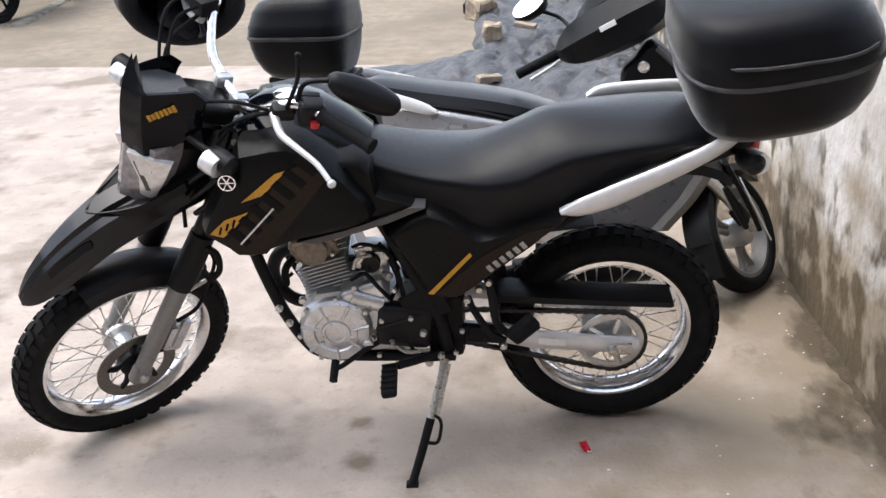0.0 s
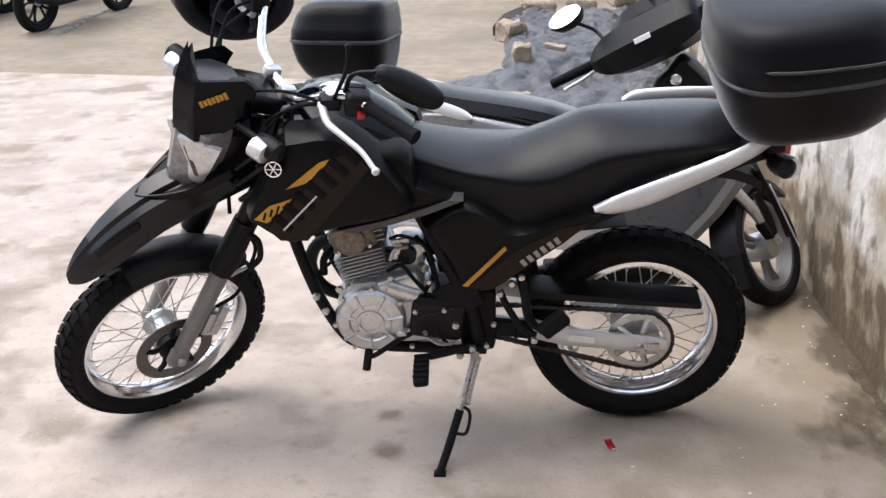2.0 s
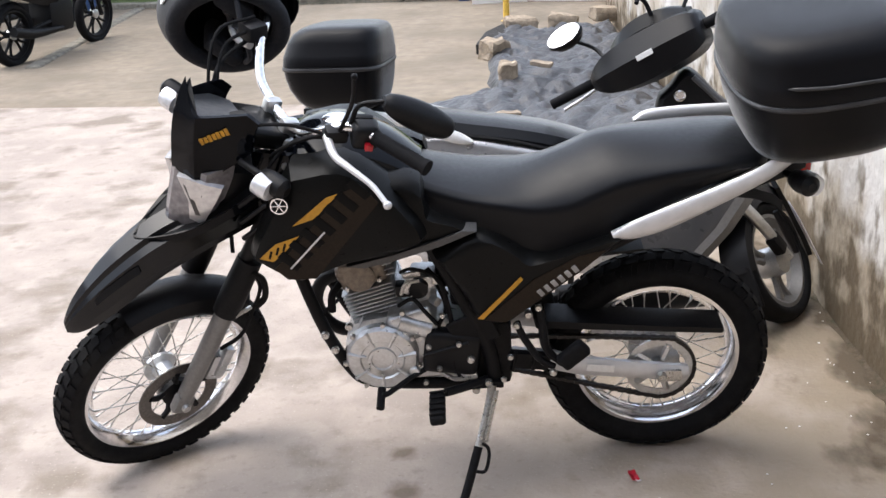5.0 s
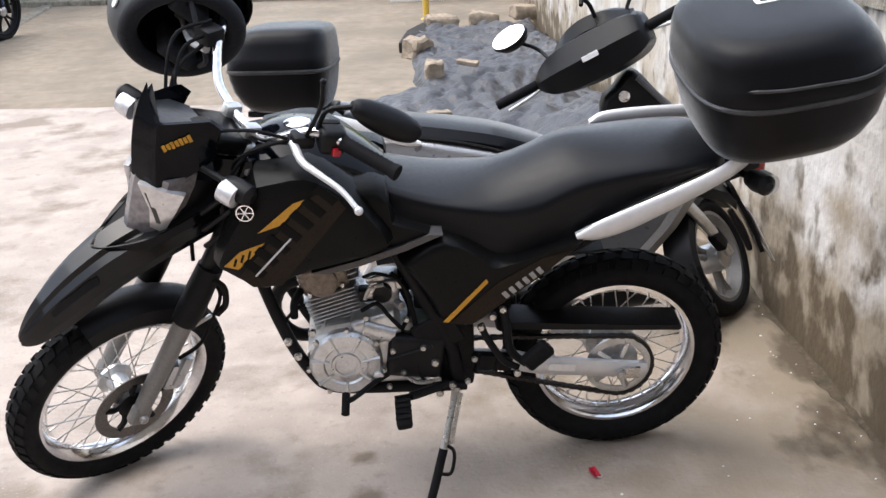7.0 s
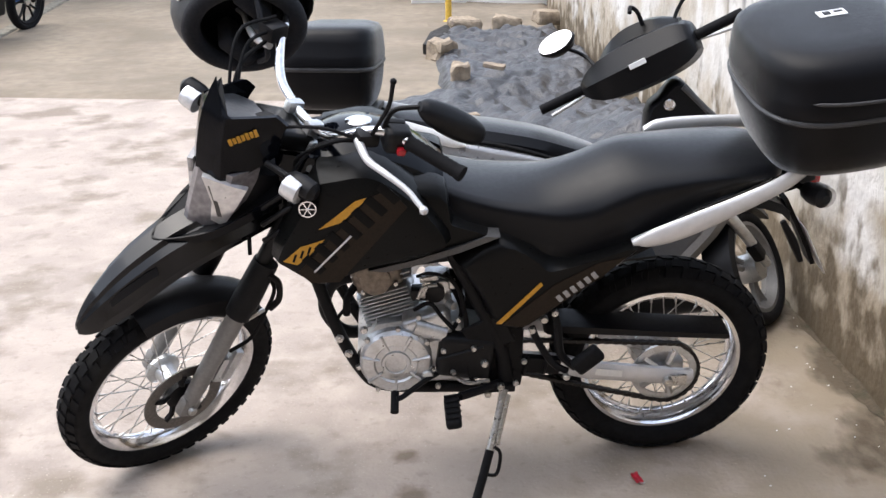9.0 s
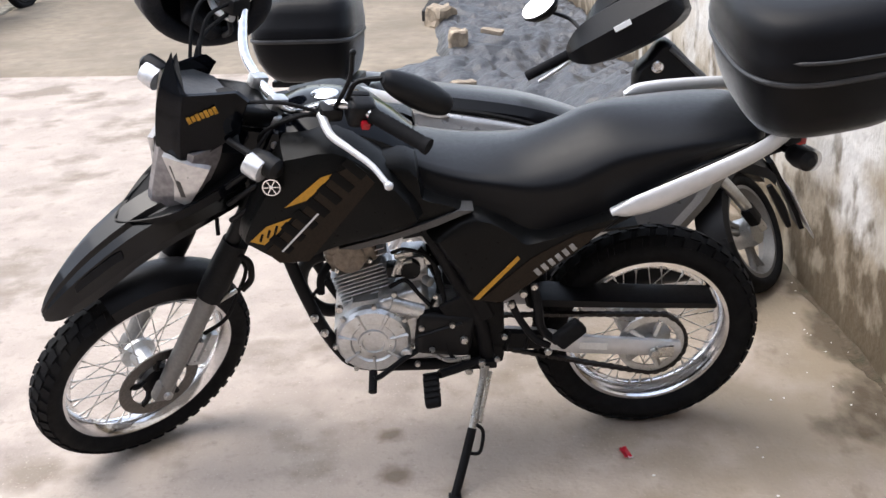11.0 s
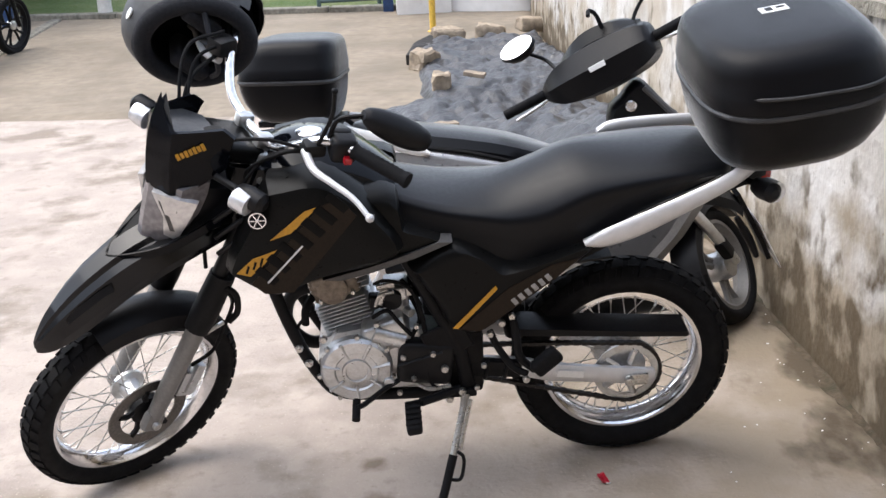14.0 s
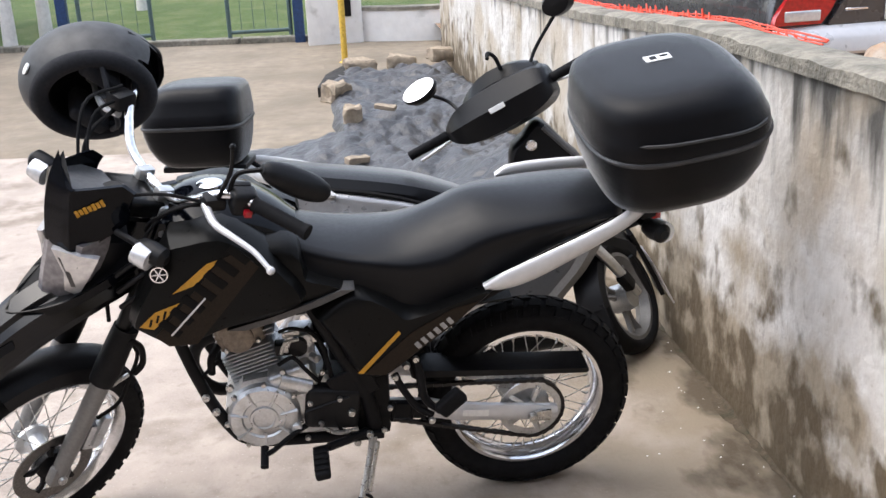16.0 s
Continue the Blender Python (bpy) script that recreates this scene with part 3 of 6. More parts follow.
# high beak mudguard: a raised flat ridge, chamfered flanks and a blunt drooping nose
rings = []
for x, hw, zt, ze in spline([(-1.618, 0.010, 0.662, 0.640), (-1.600, 0.024, 0.694, 0.640), (-1.565, 0.040, 0.738, 0.652), (-1.49, 0.060, 0.804, 0.694), (-1.39, 0.076, 0.860, 0.760), (-1.30, 0.086, 0.890, 0.800), (-1.18, 0.090, 0.906, 0.832), (-1.08, 0.086, 0.91, 0.85)], 3):
    zr, d = zt + 0.004, zt - ze
    half = ((hw * 0.96, ze), (hw * 1.02, ze + d * 0.30), (hw * 0.74, zt - d * 0.16), (hw * 0.44, zt - d * 0.10), (hw * 0.34, zr))
    under = ((hw - 0.006, ze), (hw * 0.64, zt - d * 0.30))
    rings.append([(x, -y, z) for y, z in half] + [(x, y, z) for y, z in reversed(half)] + [(x, y, z) for y, z in under] + [(x, -y, z) for y, z in reversed(under)])
beak = part("front_mudguard", loft(rings), BEAK, bike, "glossy black beak mudguard with a raised ridge", STEER, sharp=20)
for s in (-1, 1):
    bm = loft([[(x, s * y, z), (x, s * (y + 0.012), z - 0.016), (x, s * (y + 0.008), z - 0.020), (x, s * (y - 0.004), z - 0.004)] for x, y, z in ((-1.535, 0.036, 0.745), (-1.50, 0.048, 0.775), (-1.44, 0.058, 0.812), (-1.415, 0.062, 0.822))])
    part("beak_inset", bm, SATIN, beak, "satin black inset", STEER)
# black tray between beak and lamp, with its raised rim
RIM = [(-1.10, 0.116, 0.968), (-1.18, 0.108, 0.936), (-1.27, 0.090, 0.902), (-1.345, 0.050, 0.878), (-1.392, 0.012, 0.866)]
rim = [(x, -y, z) for x, y, z in RIM] + [(x, y, z) for x, y, z in reversed(RIM)]
curve_ = [tuple(q) for q in spline(rim, 4)]
bm = loft([[(x, y, z + dz) for x, y, z in curve_] + [(x + 0.006, y * 0.9, z + dz - 0.004) for x, y, z in reversed(curve_)] for dz in (0.002, -0.026)])
part("beak_trim", bm, BLACK, bike, "glossy black lamp surround", STEER, sharp=30)
inner_ = [(-1.08 + (x + 1.08) * 0.70, y * 0.62, z + 0.004) for x, y, z in curve_]
bm = bmesh.new()
rows = [[bm.verts.new(p) for p in line] for line in ([(x + 0.004, y * 0.94, z - 0.004) for x, y, z in curve_], inner_, [(x, y, z - 0.012) for x, y, z in inner_])]
for a, b in zip(rows, rows[1:]):
    for i in range(len(a) - 1):
        bm.faces.new((a[i], a[i + 1], b[i + 1], b[i]))
part("lamp_tray", bm, SATIN, bike, "", STEER)
# headlamp: a smoked nose with bright reflectors on its flanks
rings = []
for z, xf, xb, hw in spline([(0.862, -1.312, -1.20, 0.050), (0.90, -1.304, -1.19, 0.060), (0.955, -1.290, -1.17, 0.072), (1.01, -1.274, -1.15, 0.084), (1.05, -1.262, -1.14, 0.088)], 2):
    xm = xf + 0.050
    rings.append([(xb, -hw, z), (xm, -hw, z), (xf + 0.010, -0.026, z), (xf, -0.010, z), (xf, 0.010, z), (xf + 0.010, 0.026, z), (xm, hw, z), (xb, hw, z)])
head = part("headlamp", loft(rings), LENSGREY, bike, "smoked faceted headlamp lens", STEER, sharp=20)
for s in (-1, 1):
    tri = [(-1.268, 0.036, 1.040), (-1.222, 0.088, 1.030), (-1.178, 0.091, 1.000), (-1.200, 0.083, 0.955), (-1.236, 0.071, 0.893), (-1.262, 0.056, 0.915), (-1.258, 0.062, 0.975)]
    out = [(x - 0.004, s * (y + 0.005), z) for x, y, z in tri]
    back = [(x + 0.006, s * (y - 0.006), z) for x, y, z in tri]
    part("reflector", loft([out, back]), CLEAR, head, "bright clear reflector", STEER, sharp=20)
    part("reflector_rib", loft([[(x - 0.007, s * (y + 0.008), z), (x + 0.004, s * (y + 0.009), z - 0.006), (x, s * (y - 0.004), z - 0.003)] for x, y, z in ((-1.258, 0.050, 1.020), (-1.252, 0.064, 0.975), (-1.246, 0.066, 0.930))]), SMOKE, head, "", STEER)


# visor cowl: open behind, peaked in front, a fold between its nose and its flanks
def visor_edge(v):
    """Nose line of the cowl at height share v."""
    return -1.268 + 0.028 * v + 0.046 * v ** 3


us = np.linspace(-1, 1, 33)
outer, inner_c = [], []
for v in np.linspace(0, 1, 9):
    ring, ring2 = [], []
    for u in us:
        a = abs(u)
        zt = 1.272 - 0.070 * min(1, a / 0.24) - 0.022 * max(0, a - 0.24) / 0.76 - 0.03 * max(0, a - 0.88) / 0.12
        zb = 1.042 - 0.018 * min(1, a / 0.3) + 0.058 * max(0, a - 0.45) / 0.55
        z = zb + (zt - zb) * v
        xf = visor_edge(v * (1 - 0.35 * min(1, a / 0.3)))
        if a < 0.3:
            x, y = xf + 0.026 * a / 0.3, 0.070 * a / 0.3
        else:
            k = (a - 0.3) / 0.7
            x, y = xf + 0.026 + 0.142 * k, 0.070 + 0.040 * k - 0.008 * k * k
        y -= 0.010 * v
        ring.append((x, math.copysign(y, u), z))
        ring2.append((x + 0.008, math.copysign(max(0, y - 0.006), u), z))
    outer.append(ring)
    inner_c.append(ring2)
cowl = part("visor", loft([[*a, *reversed(b)] for a, b in zip(outer, inner_c)]), BLACK, bike, "glossy black visor with amber lettering", STEER, sharp=24)


def flank_y(x):
    return -(0.0665 + 0.036 * (x + 1.222) / 0.142)


for i, hgt in enumerate((0.020, 0.017, 0.021, 0.018, 0.021, 0.018, 0.022)):
    x = -1.206 + 0.0098 * i
    part("amber_mark", block((0.0086, 0.003, hgt), (x, flank_y(x) - 0.0005, 1.138 + (x + 1.206) * 0.28), 0.001, 1, None, (0, -16, -14)), YELLOW, cowl, "", STEER)
part("white_dash", block((0.044, 0.002, 0.0035), (-1.150, flank_y(-1.150) - 0.001, 1.094), 0.0005, 1, None, (0, -18, -14)), SILVER, cowl, "", STEER)
# grey dashboard hood inside the cowl
bm = loft([[(-1.212, -0.050, 1.190), (-1.212, 0.050, 1.190), (-1.140, 0.080, 1.168), (-1.075, 0.075, 1.120), (-1.075, -0.075, 1.120), (-1.140, -0.080, 1.168)], [(-1.205, -0.045, 1.165), (-1.205, 0.045, 1.165), (-1.135, 0.075, 1.14), (-1.07, 0.07, 1.08), (-1.07, -0.07, 1.08), (-1.135, -0.075, 1.14)]])
part("instrument_cover", bm, SMOKE, bike, "grey instrument surround", STEER)
part("instrument_dial", lathe([(0.034, 1.0), (0.036, 1.012), (0.030, 1.018), (0.0, 1.018)], 24, "z", (-1.10, -0.035, 0.128)), SATIN, bike, "", STEER)
part("instrument_panel", block((0.12, 0.15, 0.05), (-1.04, 0.0, 1.075), 0.018, 3, None, (0, 28, 0)), GRAPH, bike, "", STEER)


def indicator(tip, root, parent, at=None, face=-1):
    """Stalk, black body and clear lens."""
    d = (Vector(tip) - Vector(root)).normalized()
    mid = Vector(root) + (Vector(tip) - Vector(root)) * 0.45
    bm = tube([root, tuple(mid)], 0.009, 8)
    stalk = part("indicator", bm, SATIN, parent, "indicator with a clear lens on a black stalk", at)
    turn = Matrix.Translation(mid + d * 0.035) @ d.to_track_quat("Y", "Z").to_matrix().to_4x4()
    bm = lathe([(0.008, -0.05), (0.022, -0.036), (0.028, -0.008), (0.026, 0.03), (0.012, 0.042)], 18)
    bm.transform(turn)
    part("indicator_body", bm, SATIN, stalk, "", at)
    bm = lathe([(0.0285, -0.030), (0.0295, -0.004), (0.027, 0.012), (0.0, 0.012)], 18)
    bm.transform(turn)
    bm.transform(Matrix.Translation((0.020 * face, -0.004, -0.004)))
    part("indicator_lens", bm, CLEAR, stalk, "", at)


indicator((-1.066, -0.258, 1.050), (-1.13, -0.10, 1.07), bike, STEER)
indicator((-1.195, 0.225, 1.120), (-1.14, 0.09, 1.09), bike, STEER)
# round badge on the shroud side
ring = lathe([(0.0215, -0.002), (0.0215, 0.002), (0.0185, 0.002), (0.0185, -0.002)], 24, closed=True)
for k in range(3):
    a = k * math.pi / 3
    tube([(0.019 * math.cos(a), 0, 0.019 * math.sin(a)), (-0.019 * math.cos(a), 0, -0.019 * math.sin(a))], 0.0022, 5, bm=ring)
part("emblem", ring, CHROME, bike, "round chrome emblem", Matrix.Translation((-0.950, -0.262, 0.945)))

# handlebar
BAR = [(-0.975, 0, 1.085), (-0.97, 0.075, 1.088), (-0.965, 0.14, 1.115), (-0.925, 0.215, 1.17), (-0.88, 0.275, 1.182), (-0.82, 0.42, 1.165)]
bm = tube([(x, -y, z) for x, y, z in reversed(BAR[1:])] + BAR, 0.0125, 14, 6)
part("handlebar", bm, CHROME, bike, "bare silver handlebar", STEER)
bm = block((0.05, 0.16, 0.035), (-0.985, 0, 1.045), 0.012, 3, None, (0, 27, 0))
for s in (-1, 1):
    block((0.045, 0.03, 0.06), (-0.98, s * 0.05, 1.075), 0.008, 2, bm, (0, 20, 0))
    block((0.07, 0.07, 0.03), (-1.0, s * 0.098, 1.02), 0.012, 2, bm, (0, 27, 0))
part("triple_clamp", bm, ALLOY, bike, "polished alloy top yoke", STEER)
for s in (-1, 1):
    a, b = Vector((-0.867, s * 0.305, 1.179)), Vector((-0.811, s * 0.438, 1.163))
    pts = [tuple(a + (b - a) * u) for u in np.linspace(0, 1.05, 24)]
    bm = tube(pts, [0.0195 if i in (0, 22, 23) else 0.0182 if i % 2 else 0.0165 for i in range(24)], 14, smooth=False)
    part("grip", bm, RUBBER, bike, "black ribbed rubber grip", STEER)
# switch pod, red button
bm = block((0.062, 0.056, 0.062), (-0.878, -0.272, 1.172), 0.016, 3, None, (0, 10, -20))
block((0.05, 0.02, 0.066), (-0.872, -0.246, 1.173), 0.008, 2, bm, (0, 10, -20))
pod = part("switch_pod", bm, SATIN, bike, "black switch housing", STEER)
part("red_button", block((0.020, 0.022, 0.018), (-0.884, -0.302, 1.158), 0.004, 2, None, (0, 10, -20)), RED, pod, "red starter button", STEER)
# clutch perch and lever
bm = block((0.055, 0.04, 0.035), (-0.93, -0.225, 1.160), 0.010, 2, None, (0, 10, -15))
part("lever_perch", bm, SATIN, bike, "", STEER)
LEV = [(-0.952, -0.222, 1.158), (-0.965, -0.285, 1.150), (-0.955, -0.345, 1.150), (-0.935, -0.41, 1.14), (-0.928, -0.462, 1.125)]
bm = tube(LEV, [0.011, 0.0095, 0.008, 0.007, 0.0065], 10, 5)
bmesh.ops.create_icosphere(bm, subdivisions=2, radius=0.0105, matrix=Matrix.Translation((-0.927, -0.470, 1.122)))
part("clutch_lever", bm, SILVER, bike, "silver clutch lever with a ball end", STEER)
bm = tube([(x, -y, z) for x, y, z in LEV], [0.011, 0.0095, 0.008, 0.007, 0.0065], 10, 5)
part("brake_lever", bm, SILVER, bike, "silver brake lever", STEER)
part("master_cylinder", block((0.06, 0.055, 0.045), (-0.935, 0.235, 1.19), 0.010, 2, None, (0, 10, 15)), SATIN, bike, "", STEER)
# left mirror, turned down, and its threaded stalk
bm = tube([(-0.925, -0.235, 1.17), (-0.905, -0.27, 1.27), (-0.90, -0.275, 1.335)], 0.0052, 8)
bmesh.ops.create_icosphere(bm, subdivisions=2, radius=0.008, matrix=Matrix.Translation((-0.90, -0.276, 1.341)))
mir = part("mirror_stalk", bm, MATT, bike, "black stalk with a ball end", STEER)
rings = []
for u, hw, ht in spline([(0.0, 0.014, 0.010), (0.02, 0.028, 0.022), (0.07, 0.036, 0.032), (0.13, 0.034, 0.034), (0.175, 0.024, 0.026), (0.19, 0.010, 0.012)], 4):
    c = Vector((-0.84, -0.300, 1.268)) + Vector((0.150, -0.055, -0.102)) * (u / 0.19)
    rings.append([c + Vector((0.10 * math.sin(a) * 0, 0, 0)) + Vector((0.3, 0.75, 0.2)).normalized() * (hw * math.cos(a)) + Vector((0.45, -0.3, 0.84)).normalized() * (ht * math.sin(a)) for a in np.linspace(0, 2 * math.pi, 14, endpoint=False)])
part("mirror_housing", loft(rings), SATIN, bike, "black mirror housing", STEER)
part("mirror_arm", tube([(-0.90, -0.245, 1.19), (-0.885, -0.265, 1.25), (-0.838, -0.298, 1.265)], 0.006, 8), MATT, bike, "", STEER)
# cables
for pts, r in (
    ([(-0.955, -0.20, 1.155), (-1.02, -0.15, 1.17), (-1.08, -0.05, 1.12), (-1.06, 0.02, 1.02), (-0.98, 0.02, 0.92)], 0.0045),
    ([(-0.90, -0.23, 1.15), (-0.98, -0.16, 1.12), (-1.05, -0.10, 1.05), (-1.03, -0.09, 0.95)], 0.005),
    ([(-0.92, 0.23, 1.20), (-1.03, 0.20, 1.19), (-1.09, 0.12, 1.08), (-1.05, 0.05, 0.95)], 0.0045),
    ([(-0.92, 0.25, 1.22), (-1.04, 0.22, 1.22), (-1.11, 0.13, 1.08), (-1.07, 0.06, 0.95)], 0.0045),
    ([(-0.94, 0.24, 1.17), (-1.06, 0.18, 1.15), (-1.12, 0.10, 1.05), (-1.15, -0.02, 0.90), (-1.18, -0.09, 0.78)], 0.0055),
    ([(-0.93, -0.21, 1.14), (-1.00, -0.13, 1.10), (-1.08, -0.12, 1.02), (-1.09, -0.11, 0.93)], 0.0045),
):
    part("cable", tube(pts, r, 8, 6), RUBBER, bike, "", STEER)

# tank, shrouds and side covers
rings = []
for x, hw, zt, zb in spline([(-0.985, 0.075, 1.00, 0.88), (-0.95, 0.12, 1.035, 0.84), (-0.88, 0.150, 1.06, 0.80), (-0.78, 0.155, 1.052, 0.78), (-0.69, 0.13, 1.01, 0.78), (-0.62, 0.11, 0.955, 0.78)], 4):
    rings.append([(x, y, z) for y, z in ((-hw, zb), (-hw * 1.06, (zt + zb) / 2), (-hw * 0.9, zt - 0.035), (-hw * 0.5, zt - 0.006), (0, zt), (hw * 0.5, zt - 0.006), (hw * 0.9, zt - 0.035), (hw * 1.06, (zt + zb) / 2), (hw, zb))])
part("fuel_tank", loft(rings), BLACK, bike, "glossy black fuel tank")
part("filler_cap", lathe([(0.034, 1.045), (0.034, 1.062), (0.026, 1.066), (0.0, 1.066)], 24, "z", (-0.83, 0, 0)), CHROME, bike, "polished filler cap")
SHROUD = [(-0.93, 1.015), (-1.00, 0.90), (-1.052, 0.795), (-1.035, 0.765), (-0.955, 0.708), (-0.90, 0.715), (-0.80, 0.745), (-0.66, 0.785), (-0.60, 0.82), (-0.64, 0.90), (-0.70, 0.968), (-0.80, 1.03)]
for i, bm in enumerate(both(lambda: panel(SHROUD, -0.12, -0.245, 0.05, 0.45))):
    sh = part("tank_shroud", bm, GRAPH, bike, "satin black tank shroud with amber flashes")
    if i == 0:
        y = -0.2455
        part("bronze_band", decal([(-0.985, 0.765), (-0.955, 0.735), (-0.885, 0.735), (-0.715, 0.935), (-0.755, 0.985), (-0.80, 0.965)], y), BROWN, sh, "dark bronze band")
        part("amber_flash", decal([(-0.928, 0.882), (-0.872, 0.900), (-0.806, 0.965), (-0.838, 0.955)], y - 0.001), YELLOW, sh, "amber flash")
        part("amber_flash", decal([(-1.018, 0.797), (-0.975, 0.835), (-0.915, 0.855), (-0.955, 0.812), (-0.985, 0.787)], y - 0.001), YELLOW, sh, "amber flash")
        for k in range(3):
            part("dark_mark", block((0.006, 0.002, 0.022), (-0.99 + 0.018 * k, y - 0.0025, 0.806 + 0.010 * k), 0.0004, 1, None, (0, 20, 0)), SHADOWLET, sh)
        for k in range(7):
            cx, cz = -0.945 + 0.031 * k, 0.775 + 0.031 * k
            bm = block((0.023, 0.002, 0.060), (cx, y - 0.0022, cz + 0.012), 0.003, 2, None, (0, -45, 0))
            part("letter_bar", bm, SHADOWLET, sh)
        part("silver_slash", block((0.135, 0.0018, 0.0045), (-0.898, y - 0.0035, 0.815), 0.0004, 1, None, (0, -46, 0)), SILVER, sh, "thin silver slash")
COVER = [(-0.815, 0.738), (-0.70, 0.765), (-0.60, 0.796), (-0.52, 0.826), (-0.485, 0.824), (-0.58, 0.785), (-0.70, 0.748), (-0.77, 0.733)]
for bm in both(lambda: decal(COVER, -0.13, 0.072)):
    part("cover_strip", bm, LIGHTGRAPH, bike, "pale grey edge strip")
FILL = [(-0.70, 0.965), (-0.62, 0.945), (-0.60, 0.86), (-0.49, 0.815), (-0.56, 0.78), (-0.70, 0.79)]
for bm in both(lambda: panel(FILL, -0.10, -0.195, 0.03, 0.6)):
    part("middle_cover", bm, GRAPH, bike, "satin black middle cover")
SIDE = [(-0.60, 0.745), (-0.50, 0.812), (-0.42, 0.785), (-0.345, 0.742), (-0.265, 0.745), (-0.125, 0.790), (-0.135, 0.765), (-0.225, 0.690), (-0.41, 0.545), (-0.50, 0.565), (-0.53, 0.63)]
for i, bm in enumerate(both(lambda: panel(SIDE, -0.10, -0.205, 0.03, 0.55))):
    sc = part("side_cover", bm, GRAPH, bike, "satin black side cover with a bronze corner")
    if i == 0:
        y = -0.2060
        part("bronze_corner", decal([(-0.475, 0.570), (-0.42, 0.560), (-0.225, 0.705), (-0.165, 0.760), (-0.235, 0.745), (-0.345, 0.685)], y), BROWN, sc, "dark bronze corner")
        part("amber_line", decal([(-0.492, 0.575), (-0.478, 0.572), (-0.374, 0.685), (-0.380, 0.694)], y - 0.001), YELLOW, sc, "amber line")
        for k in range(6):
            part("maker_bar", block((0.0125, 0.002, 0.021), (-0.330 + 0.0172 * k, y - 0.002, 0.645 + 0.0130 * k), 0.0015, 1, None, (0, -38, 0)), PALEMARK, sc)

# seat: flat-topped, a soft crease along its edge, sides that tuck in
rings = []
for x, zt, zc, wc, zb, wb in spline([(-0.690, 0.972, 0.952, 0.065, 0.915, 0.075), (-0.658, 0.955, 0.935, 0.108, 0.885, 0.122), (-0.60, 0.925, 0.908, 0.128, 0.842, 0.148), (-0.50, 0.898, 0.882, 0.146, 0.800, 0.160), (-0.40, 0.899, 0.868, 0.162, 0.750, 0.164), (-0.33, 0.918, 0.860, 0.170, 0.723, 0.165), (-0.25, 0.950, 0.868, 0.174, 0.730, 0.166), (-0.185, 0.978, 0.898, 0.175, 0.756, 0.166), (-0.12, 0.987, 0.925, 0.174, 0.788, 0.164), (0.0, 0.985, 0.946, 0.171, 0.850, 0.160), (0.12, 0.984, 0.956, 0.162, 0.895, 0.150), (0.20, 0.980, 0.958, 0.145, 0.925, 0.135), (0.235, 0.966, 0.952, 0.110, 0.938, 0.105)], 5):
    d = zt - zc
    half = [(0, zt), (wc * 0.45, zt - d * 0.22), (wc * 0.78, zt - d * 0.60), (wc * 0.94, zt - d * 0.90), (wc * 0.99, zc - 0.006), (wc, zc - 0.018), (wc * 0.5 + wb * 0.5 - 0.005, zc + (zb - zc) * 0.5), (wb - 0.008, zc + (zb - zc) * 0.82), (wb * 0.985, zb + 0.007), (wb * 0.93, zb)]
    rings.append([(x, -y, z) for y, z in reversed(half)] + [(x, y, z) for y, z in half[1:]])
part("seat", loft(rings), VINYL, bike, "black vinyl two-level seat", sharp=55)
# under-seat tray and tail
rings = []
for x, hw, zt, zb in ((-0.60, 0.12, 0.84, 0.70), (-0.30, 0.13, 0.76, 0.66), (-0.10, 0.12, 0.84, 0.74), (0.15, 0.10, 0.90, 0.84), (0.30, 0.08, 0.93, 0.88), (0.36, 0.06, 0.93, 0.90)):
    rings.append([(x, -hw, zb), (x, -hw, zt), (x, hw, zt), (x, hw, zb)])
part("tail_tray", loft(rings), SATIN, bike)
RAIL = spline([(-0.150, 0.790, 0.008, 0.185), (-0.10, 0.805, 0.024, 0.192), (-0.02, 0.835, 0.030, 0.195), (0.09, 0.882, 0.026, 0.19), (0.20, 0.928, 0.022, 0.175), (0.265, 0.960, 0.022, 0.155), (0.315, 0.985, 0.018, 0.12)], 4)


def rail():
    return loft([[(x + 0.012 * math.sin(a) * -0.3, -(y + 0.014 * math.cos(a)), z + h * math.sin(a)) for a in np.linspace(0, 2 * math.pi, 12, endpoint=False)] for x, z, h, y in RAIL])


for i, bm in enumerate(both(rail)):
    if i:
        bm.free()
        bm = loft([[(x, y + 0.013 * math.cos(a), z + h * math.sin(a)) for a in np.linspace(0, 2 * math.pi, 12, endpoint=False)] for x, z, h, y in spline([(-0.05, 0.936, 0.006, 0.20), (-0.01, 0.944, 0.020, 0.202), (0.10, 0.954, 0.020, 0.198), (0.24, 0.962, 0.018, 0.18), (0.31, 0.975, 0.014, 0.13)], 4)])
    part("grab_rail", bm, SILVER, bike, "silver painted grab rail")
part("rack", block((0.24, 0.22, 0.022), (0.33, 0, 0.988), 0.008, 2), SATIN, bike, "black luggage rack")
for s in (-1, 1):
    part("rack_stay", tube([(0.10, s * 0.10, 0.90), (0.22, s * 0.10, 0.95), (0.32, s * 0.09, 0.975)], 0.009, 8), MATT, bike)
part("tail_lamp", block((0.075, 0.13, 0.05), (0.325, 0, 0.893), 0.014, 3), REDLENS, bike, "red tail lamp")
rings = [[(x, -hw, z - 0.012), (x, -hw * 0.9, z + 0.014), (x, hw * 0.9, z + 0.014), (x, hw, z - 0.012)] for x, z, hw in ((0.14, 0.845, 0.08), (0.22, 0.83, 0.075), (0.275, 0.805, 0.06), (0.305, 0.775, 0.045))]
tail = part("rear_mudguard", loft(rings), SATIN, bike, "black rear mudguard")
